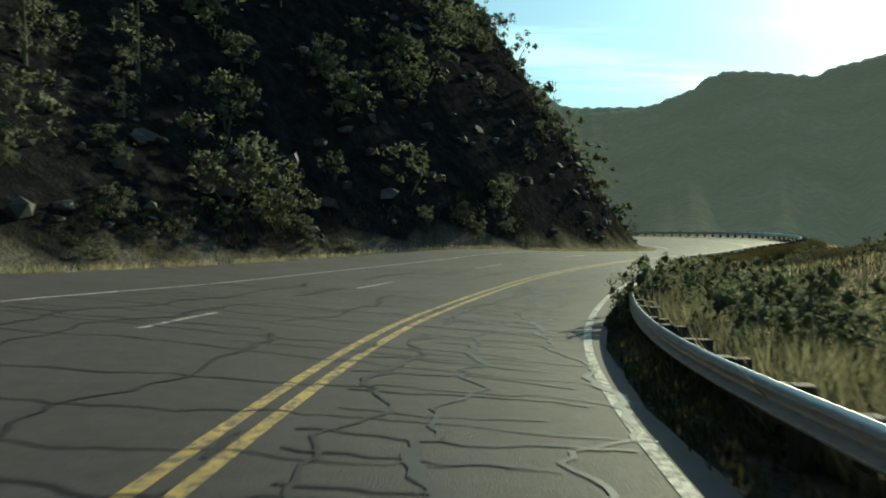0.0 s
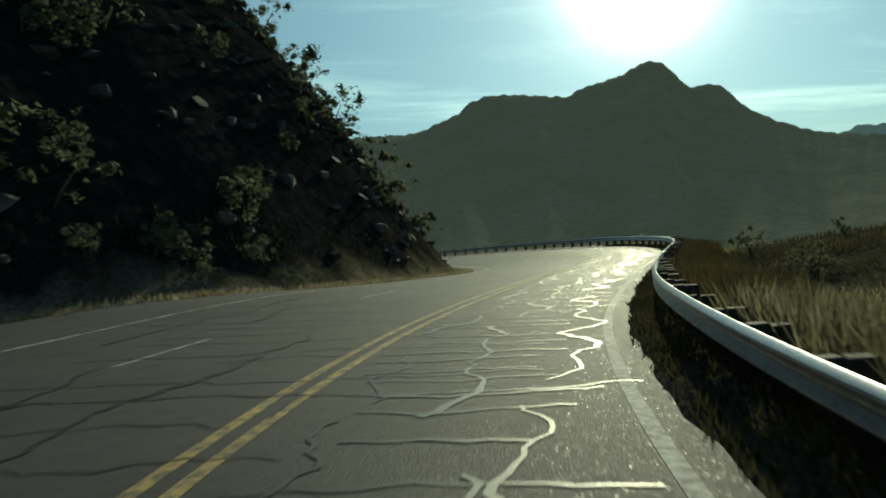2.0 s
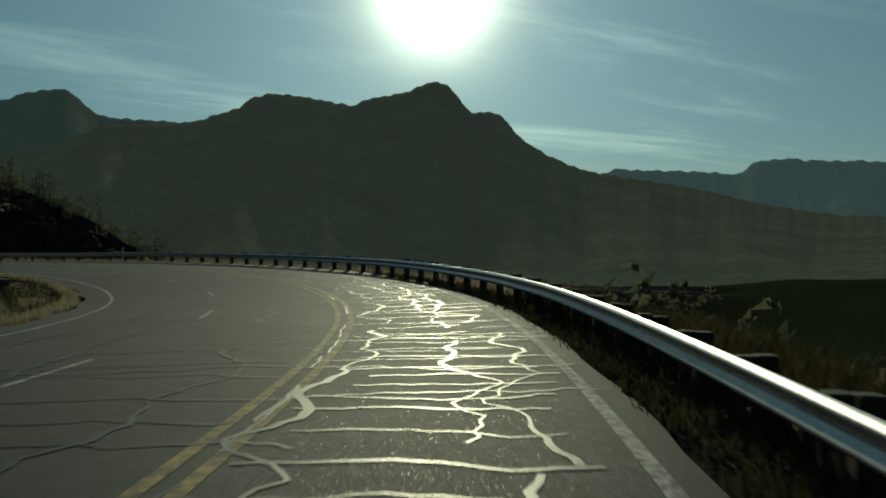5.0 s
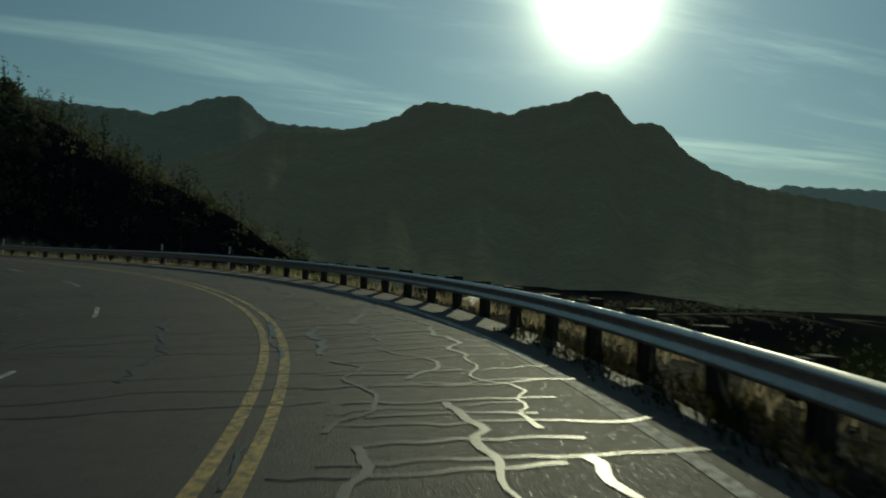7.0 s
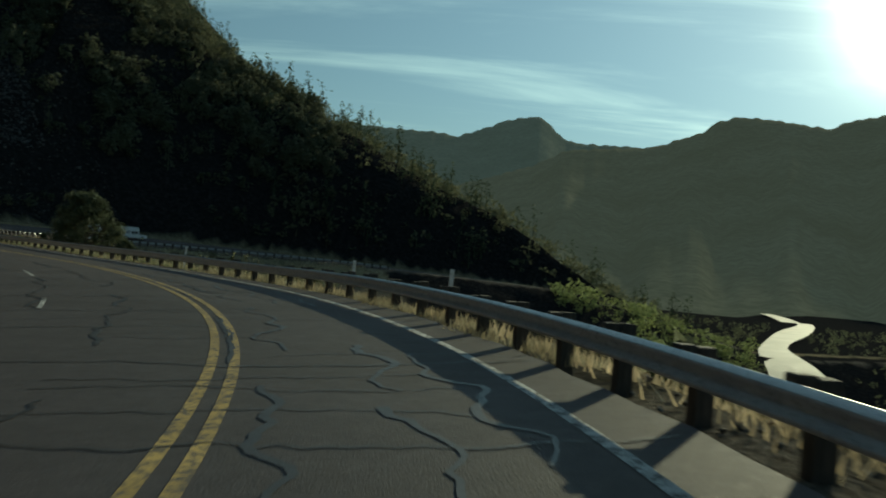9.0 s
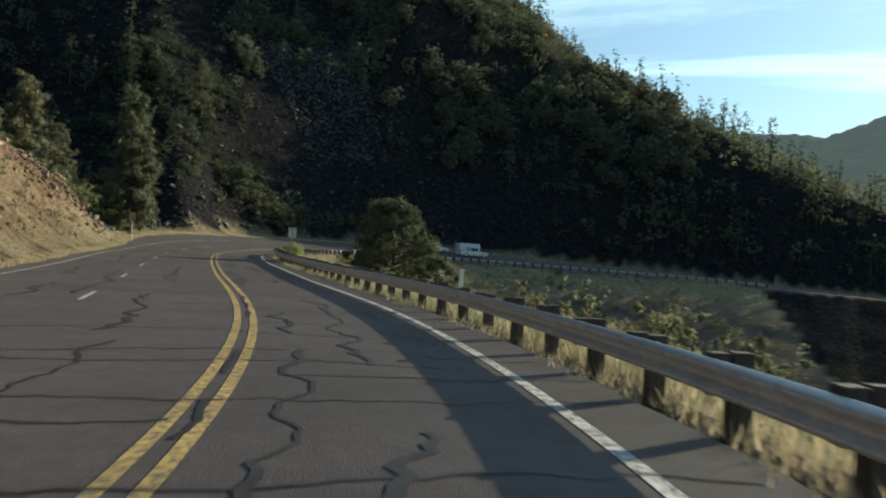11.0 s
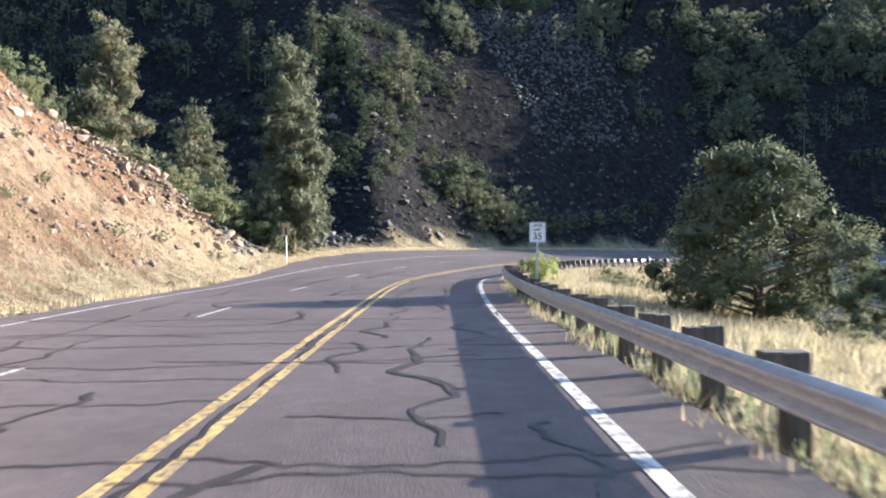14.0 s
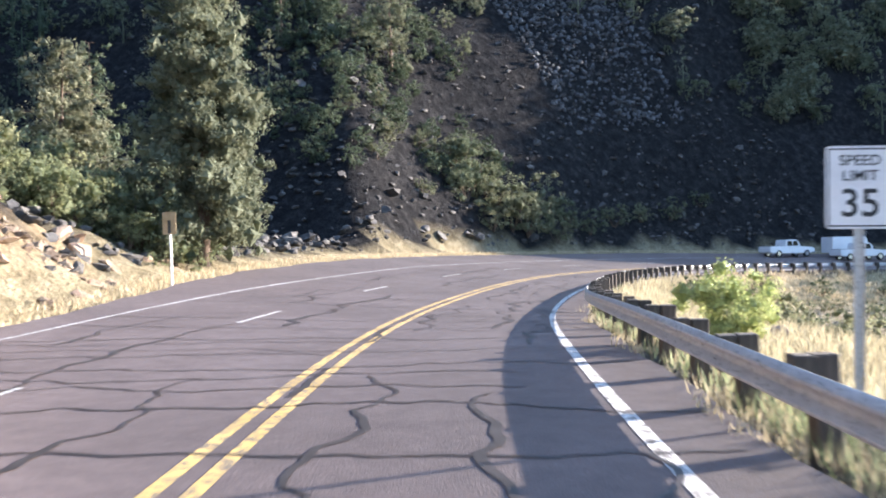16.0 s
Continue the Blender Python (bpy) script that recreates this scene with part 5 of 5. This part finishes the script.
def pickup(s, u, turn, label):
    p = road_at(s, u)
    ob = tagged(new("pickup_truck"), label, "pickup truck", "pickup trucks on the road")
    ob.matrix_basis = pose(p.x, p.y, p.z, 0, 0, float(np.interp(s, STATIONS, HEAD)) - 90 + turn)
    bm = bmesh.new()
    side_body(bm, [(-2.85, 0.55), (-2.85, 1.15), (-0.75, 1.17), (-0.75, 1.1), (1.25, 1.12), (2.55, 1.02), (2.78, 0.85), (2.8, 0.5), (2.2, 0.42), (-2.2, 0.42)], 1.95)
    part_local("body", done("body", bm, CAR_WHITE), ob, Matrix.Identity(4))
    bm = bmesh.new()
    side_body(bm, [(-0.85, 1.1), (-0.7, 1.78), (-0.4, 1.84), (0.45, 1.84), (0.7, 1.76), (1.35, 1.1)], 1.72, 0.06)
    cab = part_local("cab", done("cab", bm, CAR_WHITE), ob, Matrix.Identity(4))
    bm = bmesh.new()
    side_body(bm, [(0.62, 1.16), (0.62, 1.70), (0.68, 1.70), (1.24, 1.16)], 1.55, 0.01)
    part_local("windscreen", done("windscreen", bm, GLASS_DARK), cab, pose(0.06, 0, 0.02), "dark windscreen")
    for y in (-0.862, 0.862):
        for a, b in ((-0.62, 0.0), (0.08, 0.72)):
            bm = bmesh.new()
            side_body(bm, [(a, 1.2), (a + 0.04, 1.7), (b - 0.1, 1.7), (b + 0.06, 1.2)], 0.02, 0.004)
            part_local("side_window", done("side_window", bm, GLASS_DARK), cab, pose(0, y + (-0.012 if y < 0 else -0.008), 0), "dark side window")
    bm = bmesh.new()
    box(bm, -2.6, -0.95, -0.78, 0.78, 1.1, 1.19, 0.01)
    part_local("load_bed", done("load_bed", bm, CAR_DARK), ob, Matrix.Identity(4), "dark load bed")
    bm = bmesh.new()
    box(bm, 2.74, 2.84, -0.62, 0.62, 0.66, 0.9, 0.02)
    part_local("grille", done("grille", bm, CAR_DARK), ob, Matrix.Identity(4), "dark grille")
    bm = bmesh.new()
    box(bm, 2.72, 2.92, -0.96, 0.96, 0.42, 0.62, 0.04)
    part_local("bumper", done("bumper", bm, CAR_DARK), ob, Matrix.Identity(4), "dark front bumper")
    for y in (-0.8, 0.8):
        bm = bmesh.new()
        box(bm, 2.66, 2.82, y - 0.14, y + 0.14, 0.7, 0.9, 0.02)
        part_local("headlight", done("headlight", bm, LAMP_LENS), ob, Matrix.Identity(4), "clear headlight")
        bm = bmesh.new()
        box(bm, 0.95, 1.1, y * 1.24 - 0.08, y * 1.24 + 0.08, 1.15, 1.32, 0.03)
        part_local("mirror", done("mirror", bm, CAR_DARK), ob, Matrix.Identity(4), "dark side mirror")
        for x in (-1.75, 1.78):
            wheel(ob, x, y * 1.08)
    return ob


def trailer(s, u, turn):
    p = road_at(s, u)
    ob = tagged(new("box_trailer"), "white box trailer behind a pickup truck", "trailer")
    ob.matrix_basis = pose(p.x, p.y, p.z, 0, 0, float(np.interp(s, STATIONS, HEAD)) - 90 + turn)
    bm = bmesh.new()
    side_body(bm, [(-2.1, 0.5), (-2.1, 2.2), (1.9, 2.2), (2.15, 1.9), (2.15, 0.5)], 2.0, 0.06)
    part_local("box", done("box", bm, CAR_WHITE), ob, Matrix.Identity(4))
    bm = bmesh.new()
    box(bm, 2.0, 3.2, -0.05, 0.05, 0.48, 0.56, 0.01)
    part_local("drawbar", done("drawbar", bm, CAR_DARK), ob, Matrix.Identity(4), "dark steel drawbar")
    for y in (-0.92, 0.92):
        bm = bmesh.new()
        box(bm, -0.75, 0.4, y - 0.14, y + 0.14, 0.72, 0.8, 0.02)
        part_local("mudguard", done("mudguard", bm, CAR_DARK), ob, Matrix.Identity(4))
        wheel(ob, -0.2, y)
    return ob


pickup(292.0, -8.0, 180, "white pickup truck with a dark front on the road")
trailer(298.2, -8.0, 180)
pickup(297.5, -4.6, 180, "white pickup truck beside a box trailer on the road")


# ---- sealed cracks in the asphalt: pieces of the road ----
def crack(points, width):
    """A strip of poured tar along points (station, u), of uneven width."""
    pts = np.array(points)
    width = np.broadcast_to(width, len(pts))[pts[:, 1] < right_edge(pts[:, 0]) - 0.1]
    pts = pts[pts[:, 1] < right_edge(pts[:, 0]) - 0.1]
    d = np.gradient(pts, axis=0)
    d /= np.maximum(np.hypot(d[:, 0], d[:, 1]), 1e-6)[:, None]
    w = np.asarray(width)[:, None] * 0.5
    n = np.stack([-d[:, 1], d[:, 0]], 1)
    a, b = pts - n * w, pts + n * w
    v = np.stack([road_xyz(a[:, 0], a[:, 1], 0.010), road_xyz(b[:, 0], b[:, 1], 0.010)], 1).reshape(-1, 3)
    me = array_mesh("sealed_crack", v, sheet(len(pts), 2), TAR)
    return part("sealed_crack", me, road)


def wander(rng, n, amount):
    a = np.cumsum(rng.normal(size=n)) * amount
    return a - np.linspace(a[0], a[-1], n)


rng = np.random.RandomState(12)
at = -24.0
while at < 262:
    # across the lanes, often only part of the way
    a, b = (-7.6, 4.2) if rng.uniform() < 0.35 else sorted(rng.choice([-7.4, -4.6, -2.0, -0.2, 0.6, 2.6, 4.3], 2, replace=False))
    if b - a > 1.2:
        n = int((b - a) / 0.2) + 3
        u = np.linspace(a, b, n)
        s = at + wander(rng, n, 0.07) + 0.12 * np.sin(u * rng.uniform(0.5, 1.5) + rng.uniform(0, 6))
        crack(np.stack([s, u], 1), rng.uniform(0.03, 0.05) * (0.8 + 0.5 * np.abs(np.sin(u * 2.1 + at))))
    at += rng.uniform(0.5, 1.9)
at = -12.0
while at < 110:
    # short ties across the climbing lane
    a, b = rng.uniform(0.2, 1.0), rng.uniform(2.3, 3.35)
    n = int((b - a) / 0.2) + 3
    u = np.linspace(a, b, n)
    crack(np.stack([at + wander(rng, n, 0.05) + 0.08 * np.sin(u * 2 + at), u], 1), rng.uniform(0.04, 0.07) * (0.8 + 0.5 * np.abs(np.sin(u * 2.3 + at))))
    at += rng.uniform(0.6, 1.35)
for lane, spread in ((0.75, 0.25), (1.9, 0.3), (2.75, 0.3), (-1.9, 0.5), (-3.9, 0.45), (-5.4, 0.4)):
    at = -24.0 + rng.uniform(0, 6)
    while at < 258:
        # along the wheel tracks, in wavering runs
        run = rng.uniform(3, 16)
        n = int(run / 0.22)
        s = np.linspace(at, at + run, n)
        u = lane + rng.normal() * spread * 0.6 + wander(rng, n, 0.07) + 0.10 * np.sin(s * 1.7 + at) + (0.12 * np.sin(s * 2.6 + 2 * at) if lane > 0 else 0.0)
        w = 0.045 + 0.06 * np.clip(np.sin(s * 0.8 + at) + rng.uniform(-0.2, 0.5), 0, 1)
        crack(np.stack([s, u], 1), w * rng.uniform(0.8, 1.4))
        at += run + (rng.uniform(0.2, 2.5 if at < 100 else 9) if lane > 0 else rng.uniform(1, 9))
for k in range(60):
    # between and over the yellow lines
    s0 = rng.uniform(-20, 240)
    n = rng.randint(5, 16)
    s = s0 + np.linspace(0, n * 0.16, n)
    crack(np.stack([s, wander(rng, n, 0.02) + rng.uniform(-0.06, 0.06)], 1), rng.uniform(0.04, 0.10) * (0.6 + 0.4 * np.abs(np.sin(s * 3))))
